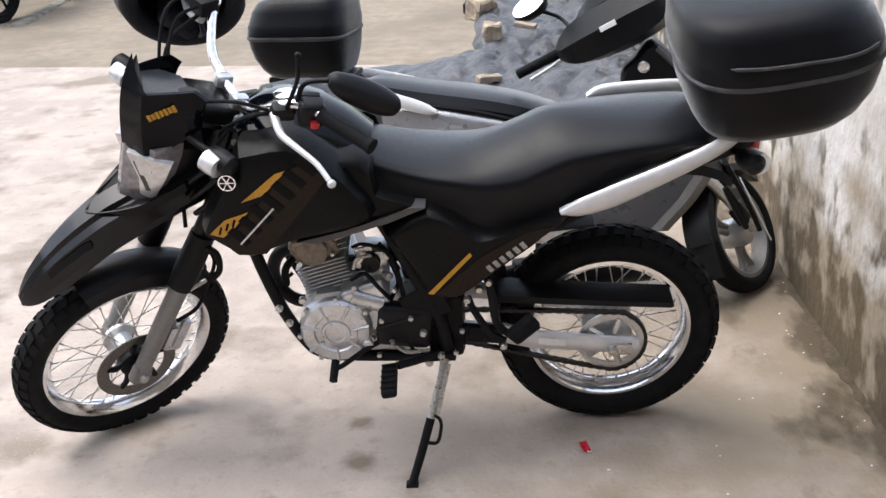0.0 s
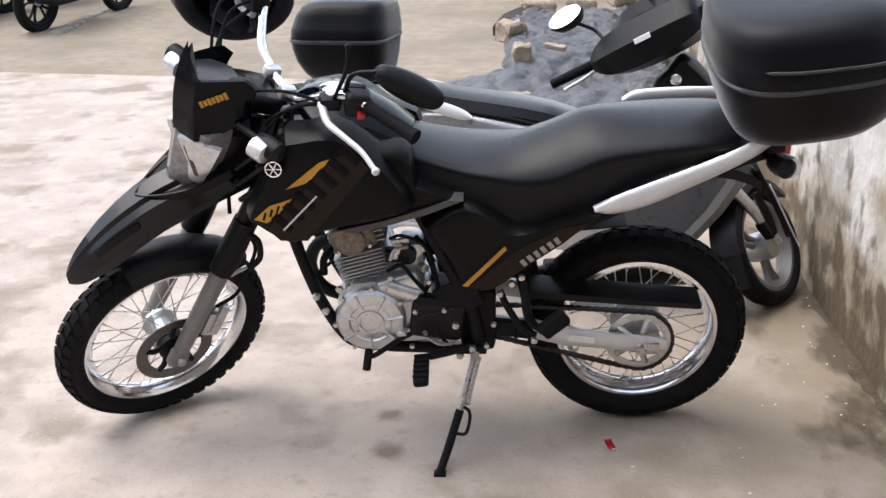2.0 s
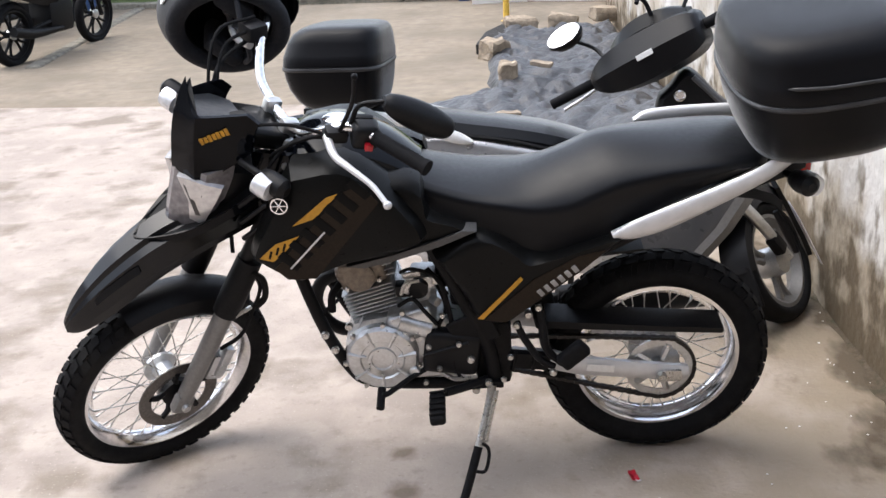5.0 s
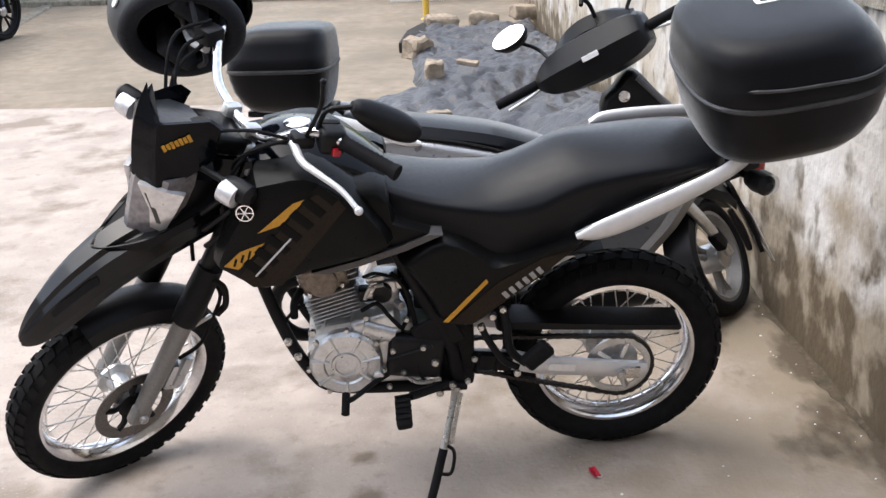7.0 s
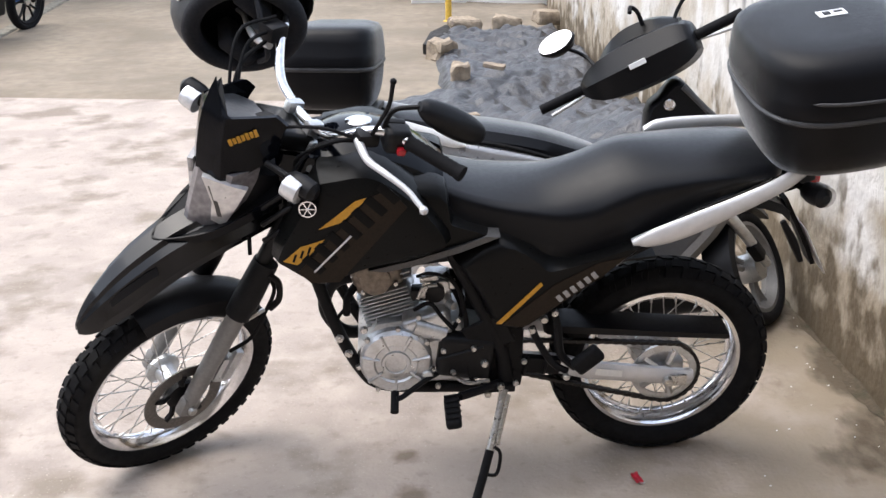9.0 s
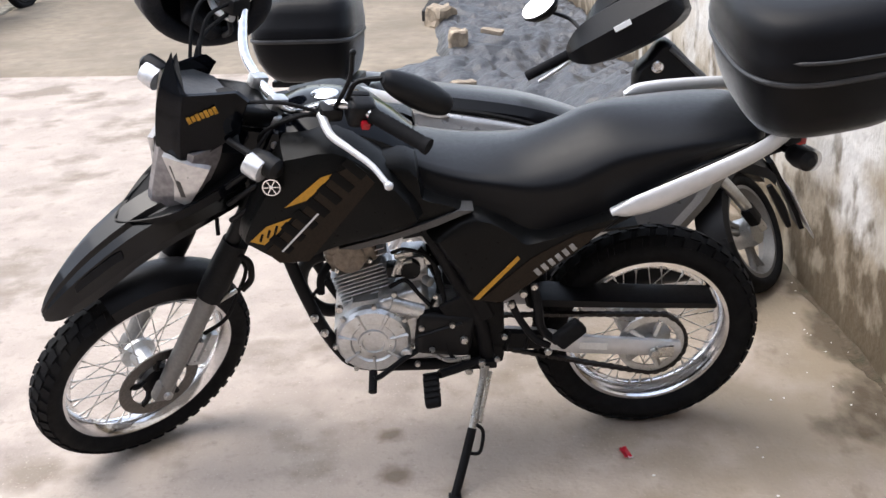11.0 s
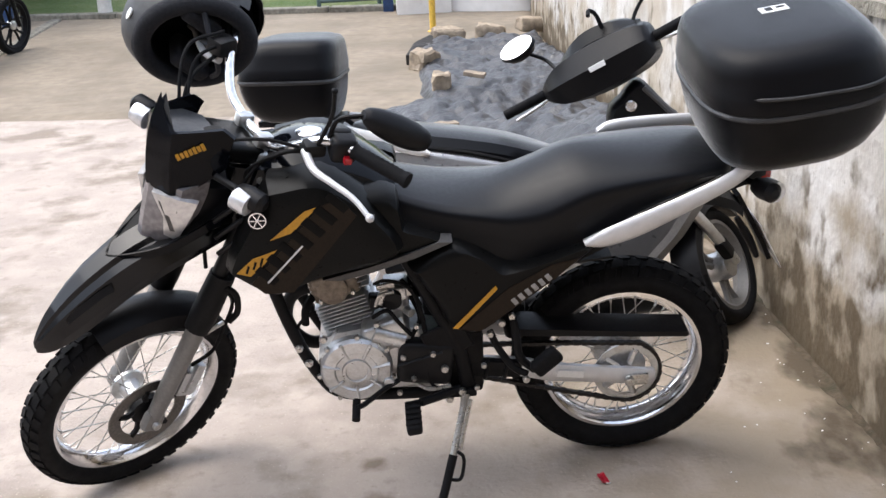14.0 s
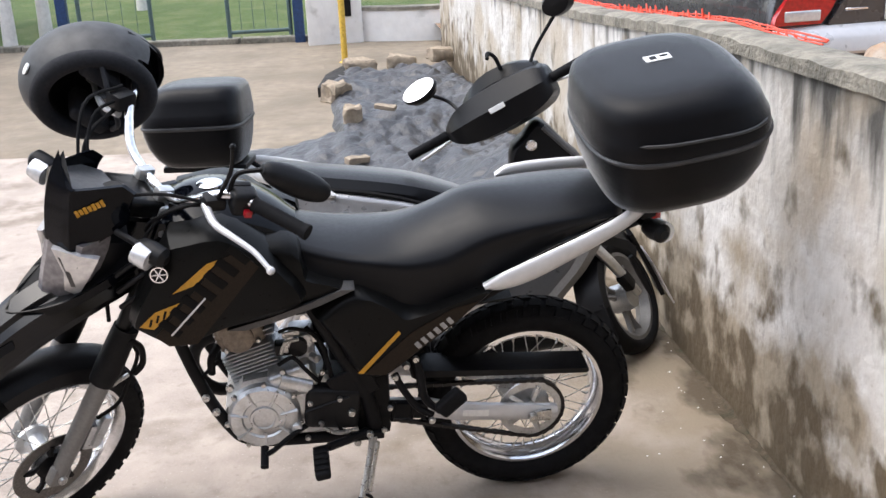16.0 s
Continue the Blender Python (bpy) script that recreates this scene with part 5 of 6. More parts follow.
# ---- helmet hung on the right grip ----
def make_helmet(m):
    hel = thing("helmet", "black open helmet hanging upside over the handlebar, grey scuffs", "helmet", m)

    def shell(r, zcut, n=32):
        rings = []
        for b in np.linspace(radians(86), zcut, 14):
            rings.append([(1.2 * r * math.cos(b) * math.cos(a), 0.94 * r * math.cos(b) * math.sin(a), 1.0 * r * math.sin(b)) for a in np.linspace(0, 2 * math.pi, n, endpoint=False)])
        return rings
    cut = radians(-30)
    outer, inner = shell(0.152, cut), shell(0.128, cut)
    bm = loft(outer + inner[::-1], caps=False)
    for c in (outer[0], inner[0]):
        bmesh.ops.contextual_create(bm, geom=[v for v in bm.verts if any((v.co - Vector(p)).length < 1e-6 for p in c)])
    # face opening
    cutf = [f for f in bm.faces if (lambda c: c.x > 0.105 and -0.075 < c.z < 0.02 and abs(c.y) < 0.085)(f.calc_center_median())]
    bmesh.ops.delete(bm, geom=cutf, context="FACES")
    part("shell", bm, HELMET, hel, "scuffed black shell")
    b = cut
    bm = tube([(1.07 * 0.140 * math.cos(b) * math.cos(a) * 1.03, 0.94 * 0.140 * math.cos(b) * math.sin(a) * 1.03, 0.140 * math.sin(b)) for a in np.linspace(0, 2 * math.pi, 33)], 0.024, 12, 2)
    part("neck_roll", bm, PADDING, hel, "dark cloth neck roll")
    bm = loft([[(1.04 * 0.127 * math.cos(c) * math.cos(a), 0.9 * 0.127 * math.cos(c) * math.sin(a), 0.127 * math.sin(c)) for a in np.linspace(0, 2 * math.pi, 28, endpoint=False)] for c in np.linspace(radians(80), cut, 10)], caps=False)
    part("lining", bm, PADDING, hel, "dark blue-black cloth lining")
    part("chin_strap", tube([(0.03, -0.11, -0.08), (0.04, -0.06, -0.15), (0.05, 0.02, -0.16), (0.03, 0.10, -0.09)], 0.007, 6), PADDING, hel)
    for a0, a1, w in ((-0.9, 0.5, 0.011), (0.4, 1.6, 0.009)):
        part("strap", tube([(0.10 * math.cos(a0), 0.09 * math.sin(a0), -0.02), (0.05, 0.0, -0.075), (0.09 * math.cos(a1), 0.10 * math.sin(a1), -0.05)], w, 6, 4), SMOKE, hel, "grey webbing strap")
    part("buckle", block((0.045, 0.016, 0.035), (0.035, -0.01, -0.085), 0.005, 2, None, (20, 30, 15)), LIGHTGRAPH, hel, "grey strap buckle")
    for a in (-0.75, 2.4):
        part("cheek_pad", block((0.11, 0.045, 0.10), (0.03 * math.cos(a), 0.10 * math.sin(a), -0.045), 0.018, 3, None, (0, 0, math.degrees(a) + 90)), PADDING, hel, "dark cloth cheek pad")
    part("side_logo", lathe([(0.015, 0), (0.015, -0.004), (0, -0.004)], 18, "y"), WHITE, hel, "round pale side mark", pose(-0.150, -0.072, -0.030, 0, 0, -56))
    part("visor_edge", tube([(0.10, -0.11, 0.03), (0.165, -0.05, 0.03), (0.172, 0, 0.03), (0.165, 0.05, 0.03), (0.10, 0.11, 0.03)], 0.008, 8), SATIN, hel)
    return hel


make_helmet(pose(-1.135, 0.15, 1.290, -60, 0, 8) @ Matrix.Scale(1.05, 4))


# ---- cast wheels ----
def wheel_simple(parent, at, r, rim, w, spokes=3, name="wheel", metal=None):
    metal = metal or SILVER
    bm = lathe([(0.02, -w * 0.8), (0.045, -w * 0.6), (0.045, w * 0.6), (0.02, w * 0.8)], 20)
    hub = part(name, bm, ALLOY, parent, "", at)
    prof = [((r + rim) / 2 + (r - rim) / 2 * math.cos(a), w * math.sin(a)) for a in np.linspace(-2.6, 2.6, 15)]
    part("tyre", lathe(prof, 48, closed=True), RUBBER, hub, "", at)
    part("rim", lathe([(rim + 0.008, -w * 0.7), (rim - 0.010, -w * 0.5), (rim - 0.018, 0), (rim - 0.010, w * 0.5), (rim + 0.008, w * 0.7), (rim - 0.006, w * 0.72), (rim - 0.03, 0), (rim - 0.006, -w * 0.72)], 40, closed=True), metal, hub, "", at)
    for k in range(spokes):
        a = 2 * math.pi * k / spokes + 0.5
        for d in (-0.16, 0.16):
            part("spoke", tube([(0.03 * math.cos(a + d * 2), 0, 0.03 * math.sin(a + d * 2)), (rim * 0.55 * math.cos(a + d), 0.004, rim * 0.55 * math.sin(a + d)), ((rim - 0.012) * math.cos(a + d * 1.5), 0, (rim - 0.012) * math.sin(a + d * 1.5))], [0.016, 0.012, 0.014], 8, 3), metal, hub, "", at)
    return hub


# ---- step-through scooter behind, facing the wall, its bars turned ----
M2 = pose(-0.66, 0.97, 0, -3, 0, -8)
sco = thing("scooter", "silver and black step-through scooter with white rails beside the wall", "scooter", M2)
wheel_simple(sco, pose(0, 0, 0.255), 0.255, 0.185, 0.048, 5, "rear_wheel")
FW2 = M2.inverted() @ Matrix.Translation((0.573, 0.864, 0.203)) @ Matrix.Rotation(radians(52), 4, "Z") @ Matrix.Rotation(radians(-26), 4, "X")
wheel_simple(sco, FW2, 0.224, 0.166, 0.046, 3, "front_wheel", FORKGREY)
rings = []
for x, zt, hw, zb in spline([(-0.10, 0.790, 0.06, 0.745), (-0.03, 0.800, 0.115, 0.738), (0.14, 0.778, 0.128, 0.722), (0.30, 0.760, 0.136, 0.705), (0.45, 0.735, 0.132, 0.67), (0.60, 0.69, 0.11, 0.63), (0.70, 0.65, 0.06, 0.60)], 4):
    rings.append([(x, y, z) for y, z in ((-hw, zb), (-hw * 1.02, zt - 0.045), (-hw * 0.88, zt - 0.014), (-hw * 0.5, zt), (hw * 0.5, zt), (hw * 0.88, zt - 0.014), (hw * 1.02, zt - 0.045), (hw, zb))])
seat2 = part("seat", loft(rings), VINYL, sco, "black vinyl seat")
part("seat_piping", tube([(0.02, -0.125, 0.738), (0.16, -0.134, 0.722), (0.30, -0.140, 0.706), (0.42, -0.138, 0.680), (0.50, -0.132, 0.655)], 0.009, 6), RUBBER, seat2)
for s in (-1, 1):
    rings = [[(x, s * (w + 0.013 * math.cos(a)), z + h * math.sin(a)) for a in np.linspace(0, 2 * math.pi, 10, endpoint=False)] for x, z, h, w in spline([(-0.22, 0.80, 0.012, 0.10), (-0.12, 0.79, 0.018, 0.13), (0.02, 0.755, 0.024, 0.155), (0.14, 0.722, 0.022, 0.165), (0.19, 0.708, 0.006, 0.165)], 4)]
    part("grab_rail", loft(rings), WHITE, sco, "white painted grab rail")
    bm = panel([(-0.08, 0.715), (0.10, 0.722), (0.30, 0.702), (0.50, 0.655), (0.60, 0.60), (0.52, 0.42), (0.30, 0.40), (0.05, 0.52)], -0.08, -0.155, 0.03)
    part("side_cover", bm if s < 0 else flip(bm), TANKSILVER, sco, "silver side cover")
    part("swingarm", tube([(0, s * 0.085, 0.255), (0.45, s * 0.09, 0.33)], 0.02, 8), MATT, sco)
    part("rear_shock", tube([(0.0, s * 0.10, 0.29), (0.10, s * 0.10, 0.60)], 0.024, 10), MATT, sco)
    part("rack_stay", tube([(-0.05, s * 0.09, 0.72), (-0.16, s * 0.09, 0.80)], 0.010, 8), MATT, sco)
part("rear_mudguard", loft([[(x, -0.07, z), (x, -0.06, z + 0.02), (x, 0.06, z + 0.02), (x, 0.07, z)] for x, z in ((0.25, 0.60), (0.05, 0.63), (-0.15, 0.62), (-0.28, 0.50))]), SATIN, sco)
part("tail_lamp", block((0.06, 0.14, 0.06), (-0.20, 0, 0.70), 0.015, 2), REDLENS, sco)
part("rack", block((0.30, 0.20, 0.022), (-0.28, 0, 0.809), 0.006, 2), SATIN, sco, "black luggage rack")
part("engine", block((0.34, 0.22, 0.20), (0.62, 0, 0.30), 0.05, 3), ALLOY, sco)
part("backbone", tube([(0.30, 0, 0.58), (0.60, 0, 0.46), (0.84, 0, 0.60), (0.92, 0, 0.76)], 0.05, 12), SATIN, sco)
part("side_stand", tube([(0.52, 0.10, 0.26), (0.50, 0.24, 0.02)], 0.012, 8), MATT, sco)
# leg shield: a grey side wing with a rolled front edge, black inside
shield = part("leg_shield", panel([(0.70, 0.28), (0.72, 0.50), (0.86, 0.64), (1.06, 0.62), (1.115, 0.49), (1.04, 0.38), (0.95, 0.27), (0.82, 0.24)], -0.07, -0.135, 0.02), SCOOTGREY, sco, "grey metallic leg shield")
# the edge's paler grey holds the ground's reflection
part("shield_edge", loft([[(x - 0.012, -0.137, z), (x + 0.018, -0.142, z - 0.004), (x + 0.05, -0.115, z - 0.012), (x + 0.045, -0.09, z - 0.01)] for x, z in ((1.05, 0.63), (1.095, 0.50), (1.03, 0.39), (0.94, 0.28))]), FORKGREY, shield, "rolled edge, ground reflection put into its grey")
part("shield_wing", flip(panel([(0.70, 0.28), (0.72, 0.50), (0.86, 0.64), (1.06, 0.62), (1.115, 0.49), (1.04, 0.38), (0.95, 0.27), (0.82, 0.24)], -0.07, -0.135, 0.02)), SCOOTGREY, shield)
WING = [(0.82, 0.56), (0.815, 0.80), (0.86, 0.865), (0.905, 0.918), (0.945, 0.912), (1.02, 0.835), (1.085, 0.765), (1.10, 0.60), (0.96, 0.52)]
for bm in both(lambda: panel(WING, 0.0, -0.075, 0.015, 0.7)):
    part("inner_panel", bm, SATIN, shield, "black inner panel")
part("round_badge", lathe([(0.020, 0), (0.020, -0.005), (0.015, -0.007), (0.013, -0.004), (0, -0.004)], 18), CHROME, shield, "", pose(0.892, -0.075, 0.842))
part("shield_trim", tube([(0.935, -0.072, 0.905), (1.01, -0.074, 0.835), (1.075, -0.074, 0.762), (1.09, -0.072, 0.62)], 0.011, 8), SMOKE, shield)
# front end, turned
for s in (-1, 1):
    part("fork_leg", tube([(0, s * 0.075, 0), (-0.11, s * 0.075, 0.17), (-0.20, s * 0.06, 0.32)], [0.017, 0.021, 0.022], 10), ALLOY if s < 0 else MATT, sco, "alloy fork leg" if s < 0 else "", FW2)
rings = [[(r * math.cos(a), y, r * math.sin(a)) for y, r in ((-0.062, 0.222), (-0.055, 0.248), (0, 0.258), (0.055, 0.248), (0.062, 0.222), (0, 0.247))] for a in np.linspace(radians(35), radians(172), 18)]
part("front_mudguard", loft(rings), SATIN, sco, "black front mudguard", FW2)
part("mud_flap", block((0.012, 0.11, 0.15), (-0.245, 0, -0.02), 0.004, 1, None, (0, 4, 0)), RUBBER, sco, "", FW2)
part("brake_drum", lathe([(0.05, -0.05), (0.055, -0.03), (0.055, 0.03), (0.05, 0.05)], 24), ALLOY, sco, "", FW2)
part("brake_caliper", block((0.05, 0.04, 0.08), (-0.05, -0.075, 0.07), 0.01, 2, None, (0, -30, 0)), MATT, sco, "", FW2)
side_ = Vector((-0.467, 0.20, -0.283)).normalized()
ahead = Vector((0.61, 0.79, 0.0))
ahead = (ahead - side_ * ahead.dot(side_)).normalized()
turn_ = Matrix((ahead, side_, ahead.cross(side_))).transposed().to_4x4()
HB = M2.inverted() @ Matrix.Translation((0.125, 0.90, 0.975)) @ turn_ @ Matrix.Scale(1.12, 4)
bm = loft([[(x, y, z) for x, z in ((-0.06 * k, -0.055 * k), (-0.075 * k, 0.0), (-0.04 * k, 0.05 * k), (0.05 * k, 0.06 * k), (0.09 * k, 0.01), (0.05 * k, -0.06 * k))] for y, k in spline([(-0.195, 0.45), (-0.185, 0.85), (-0.13, 1.25), (0.0, 1.38), (0.11, 1.20), (0.165, 0.80), (0.195, 0.40)], 3)])
hb = part("handlebar_cover", bm, SATIN, sco, "black handlebar fairing", HB)
part("dial_hood", loft([[(x, y, z) for x, z in ((0.09 * k, 0.02), (0.10 * k, 0.10 * k), (0.02, 0.095 * k), (-0.02, 0.06 * k))] for y, k in spline([(-0.16, 0.75), (-0.08, 1.15), (0.0, 1.25), (0.07, 1.05), (0.13, 0.60)], 3)]), GRAPH, hb, "", HB)
part("cover_label", block((0.003, 0.055, 0.017), (-0.1045, -0.02, -0.004), 0.001, 1, None, (0, 0, 0)), WHITE, hb, "white label", HB)
for s in (-1, 1):
    part("grip", tube([(-0.005, s * 0.19, 0.0), (-0.03, s * 0.345, 0.0)], 0.0165, 12), RUBBER, sco, "", HB)
    part("brake_lever", tube([(0.03, s * 0.18, -0.01), (0.055, s * 0.25, -0.02), (0.03, s * 0.34, -0.03)], 0.006, 8), SILVER, sco, "", HB)
    part("mirror_stem", tube([(0.0, s * 0.125, 0.03), (0.05, s * 0.165, 0.10), (0.0, 0.20, 0.15) if s > 0 else (0.055, -0.285, 0.175)], 0.006, 8), MATT, sco, "", HB)
    at = HB @ (pose(-0.05, 0.20, 0.165, 0, 40, 0) if s > 0 else pose(0.05, -0.31, 0.20, 0, 10, 160))
    bm = lathe([(0.060, -0.008), (0.063, 0.0), (0.050, 0.022), (0.0, 0.026)], 24, "x")
    bm.transform(Matrix.Diagonal((1, 1.02, 0.66, 1)))
    part("mirror_housing", bm, SATIN, sco, "", at)
    bm = lathe([(0.058, -0.0095), (0.058, -0.012), (0, -0.012)], 24, "x")
    bm.transform(Matrix.Diagonal((1, 1.02, 0.66, 1)))
    part("mirror_glass", bm, MIRRORM, sco, "mirror reflecting the pale sky", at)
part("bag_hook", tube([(0.02, -0.05, 0.07), (0.0, -0.06, 0.14), (-0.015, -0.05, 0.165), (-0.035, -0.045, 0.15)], 0.007, 8), MATT, sco, "", HB)
top_case("top_case", M2 @ pose(-0.305, 0.0, 0.821, 0, 0, 180), 0.40, 0.37, 0.29, 0.52, "black plastic top case on the scooter rack", "top cases")


# ---- plastic sheeting over rubble ----
def sheet_height(x, y):
    left = -0.42 if y > 4.6 else -0.42 - 0.85 * min(1, (4.6 - y) / 0.12)
    u = min(1, max(0, (x - left) / 0.14)) * min(1, max(0, (0.86 - x) / 0.1)) * min(1, max(0, (y - 1.75) / 0.4)) * min(1, max(0, (7.35 - y) / 0.3))
    u = u * u * (3 - 2 * u)
    n = noise.noise((x * 2.2, y * 1.5, 0.3)) * 0.09 + abs(noise.noise((x * 5, y * 4, 2))) * 0.08 + abs(noise.noise((x * 11, y * 10, 5))) * 0.035
    low = min(1, max(0.25, (x + 1.0) / 0.8))
    return -0.02 + u * (0.03 + (0.07 + n) * low + 0.05 * max(0, x) + 0.26 * max(0, 1 - abs(y - 2.5) / 1.3) * max(0, min(1, x + 0.5)))


bm = bmesh.new()
nx, ny = 140, 240
rows = [[bm.verts.new((x + 0.03 * noise.noise((0, y * 3, 9)), y, sheet_height(x, y))) for x in np.linspace(-1.36, 0.84, nx)] for y in np.linspace(1.6, 7.5, ny)]
for a, b in zip(rows, rows[1:]):
    for i in range(nx - 1):
        bm.faces.new((a[i], a[i + 1], b[i + 1], b[i]))
tagged(finish("plastic_sheet", bm, SHEET, sharp=80), "crumpled dusty black plastic sheeting over rubble", "plastic sheet")


def stone(x, y, z, s, rz, seed, name="stone", label="pale broken brick lying on the sheeting", mat=None):
    bm = block((s[0], s[1], s[2]), (0, 0, 0), min(s) * 0.12, 1)
    bmesh.ops.subdivide_edges(bm, edges=bm.edges[:], cuts=2, use_grid_fill=True)
    for v in bm.verts:
        v.co += Vector([noise.noise((v.co.x * 14 + seed, v.co.y * 14, v.co.z * 14 + k * 9)) * min(s) * 0.22 for k in range(3)])
    ob = tagged(finish(name, bm, mat or ROCK, sharp=30), label, "stone", "bricks round the sheeting")
    ob.matrix_basis = pose(x, y, z, 4, 6, rz)
    return ob


for i, (x, y, z, s, rz) in enumerate([(-0.03, 7.25, 0.10, (0.30, 0.16, 0.16), 12), (0.36, 7.25, 0.12, (0.26, 0.14, 0.14), -6), (0.78, 7.35, 0.16, (0.30, 0.16, 0.12), 18), (-0.30, 6.15, 0.08, (0.22, 0.16, 0.18), 40), (-0.24, 4.85, 0.12, (0.13, 0.12, 0.22), 8), (-0.28, 3.55, 0.15, (0.16, 0.06, 0.04), 30), (0.0, 4.75, 0.22, (0.16, 0.06, 0.03), -20)]):
    stone(x, y, z, s, rz, i * 3.7)
# low near-black patch with a ragged outline
tagged(finish("dark_patch", loft([[(x + 0.03 * noise.noise((i * 2.0, z * 9, 0)), y + 0.05 * noise.noise((i * 3.0, z, 4)), z) for i, (x, y) in enumerate([(-0.45, 6.35), (-0.30, 6.30), (-0.18, 6.6), (-0.10, 7.2), (-0.02, 7.45), (-0.20, 7.4), (-0.36, 7.0)])] for z in (0.0, 0.06, 0.10)]), NEARBLACK), "near-black low patch at the edge of the sheeting", "soil")


# ---- poles, white wall, gate ----
def pole(x, y, h, r, label):
    p = thing("pole", label, "pole", pose(x, y, 0))
    part("shaft", tube([(0, 0, 0), (0, 0, h)], r, 14, bm=None), POLEYELLOW, p)
    part("foot_plate", lathe([(r * 1.8, 0.0), (r * 1.8, 0.02), (r, 0.03)], 14, "z"), POLEYELLOW, p)


pole(-0.13, 8.15, 2.4, 0.032, "yellow painted steel pole")
pole(0.94, 8.35, 2.4, 0.030, "yellow painted steel pole beside the wall")
lw = thing("low_wall", "whitewashed curved garden wall with a tall end pier", "wall", kind="structure")
part("pier", block((0.62, 0.30, 2.2), (-0.16, 9.62, 1.08), 0.015, 2), WHITEWASH, lw, "white end pier")
rings = []
for a in np.linspace(0, 1, 24):
    x, y = 0.15 + 1.9 * a, 9.55 - 0.25 * math.sin(a * math.pi)
    rings.append([(x, y, -0.02), (x + 0.01 * noise.noise((a * 20, 0, 0)), y, 0.36), (x, y + 0.18, 0.37), (x, y + 0.18, -0.02)])
part("curved_wall", loft(rings), WHITEWASH, lw, "low curved white wall")
part("top_course", loft([[(p[1][0], p[1][1] - 0.012, 0.36), (p[1][0], p[1][1] - 0.012, 0.40), (p[2][0], p[2][1], 0.40), (p[2][0], p[2][1], 0.36)] for p in rings]), COPING, lw, "stained cement top")
part("dark_slot", block((0.10, 0.02, 1.4), (-0.02, 9.46, 1.02), 0.004, 1), MATT, lw)


def gate(x0, x1, y, mat, label):
    g = thing("metal_gate", label, "gate", pose(0, y, 0), "gates")
    for x in (x0, x1):
        part("upright", tube([(x, 0, 0.10), (x, 0, 1.9)], 0.025, 10), mat, g)
    for z in (0.16, 1.88):
        part("cross_bar", tube([(x0, 0, z), (x1, 0, z)], 0.022, 10), mat, g)
    n = 5
    for i in range(1, n):
        x = x0 + (x1 - x0) * i / n
        part("wire", tube([(x, 0, 0.16), (x, 0, 1.88)], 0.0035, 5), mat, g)


gate(-1.36, -0.66, 9.9, GREENGREY, "grey green steel gate leaf with wire infill")
gate(-3.05, -2.25, 10.1, GREENGREY, "grey green steel gate leaf standing open")
gp = thing("gate_post", "blue painted steel gate post", "post", pose(-0.56, 9.85, 0), "gate posts")
part("post", block((0.12, 0.12, 2.2), (0, 0, 1.1), 0.01, 2), BLUE, gp)
copy_thing(gp, pose(-3.25, 10.2, 0))
for i, (x, y) in enumerate([(-3.98, 10.6), (-3.62, 10.9), (-2.75, 13.2), (-1.9, 14.5)]):
    t = thing("tree", "slim tree with a limewashed trunk on the lawn", "tree", pose(x, y, 0.05 + 0.03 * (y - 10)), "limewashed trees")
    part("trunk", tube([(0, 0, -0.15), (0.01, 0, 0.5), (-0.02, 0.01, 1.3), (0.02, 0, 2.4)], [0.09, 0.075, 0.07, 0.06], 12), TRUNKWHITE, t, "limewashed trunk")

# shed beyond the yard; its inner shade is painted as a near-black back wall
shed = thing("shed", "open shed beyond the yard, shade painted on its back wall", "shed", pose(-7.2, 11.0, 0))
part("back_wall", block((4.6, 0.15, 2.6), (0, 2.0, 1.3), 0.01, 1), NEARBLACK, shed)
part("roof", block((5.0, 3.2, 0.10), (0, 0.5, 2.65), 0.02, 1), COPING, shed)
for x in (-2.2, 2.2):
    part("post", block((0.14, 0.14, 2.6), (x, -0.8, 1.3), 0.01, 1), BLUE, shed)


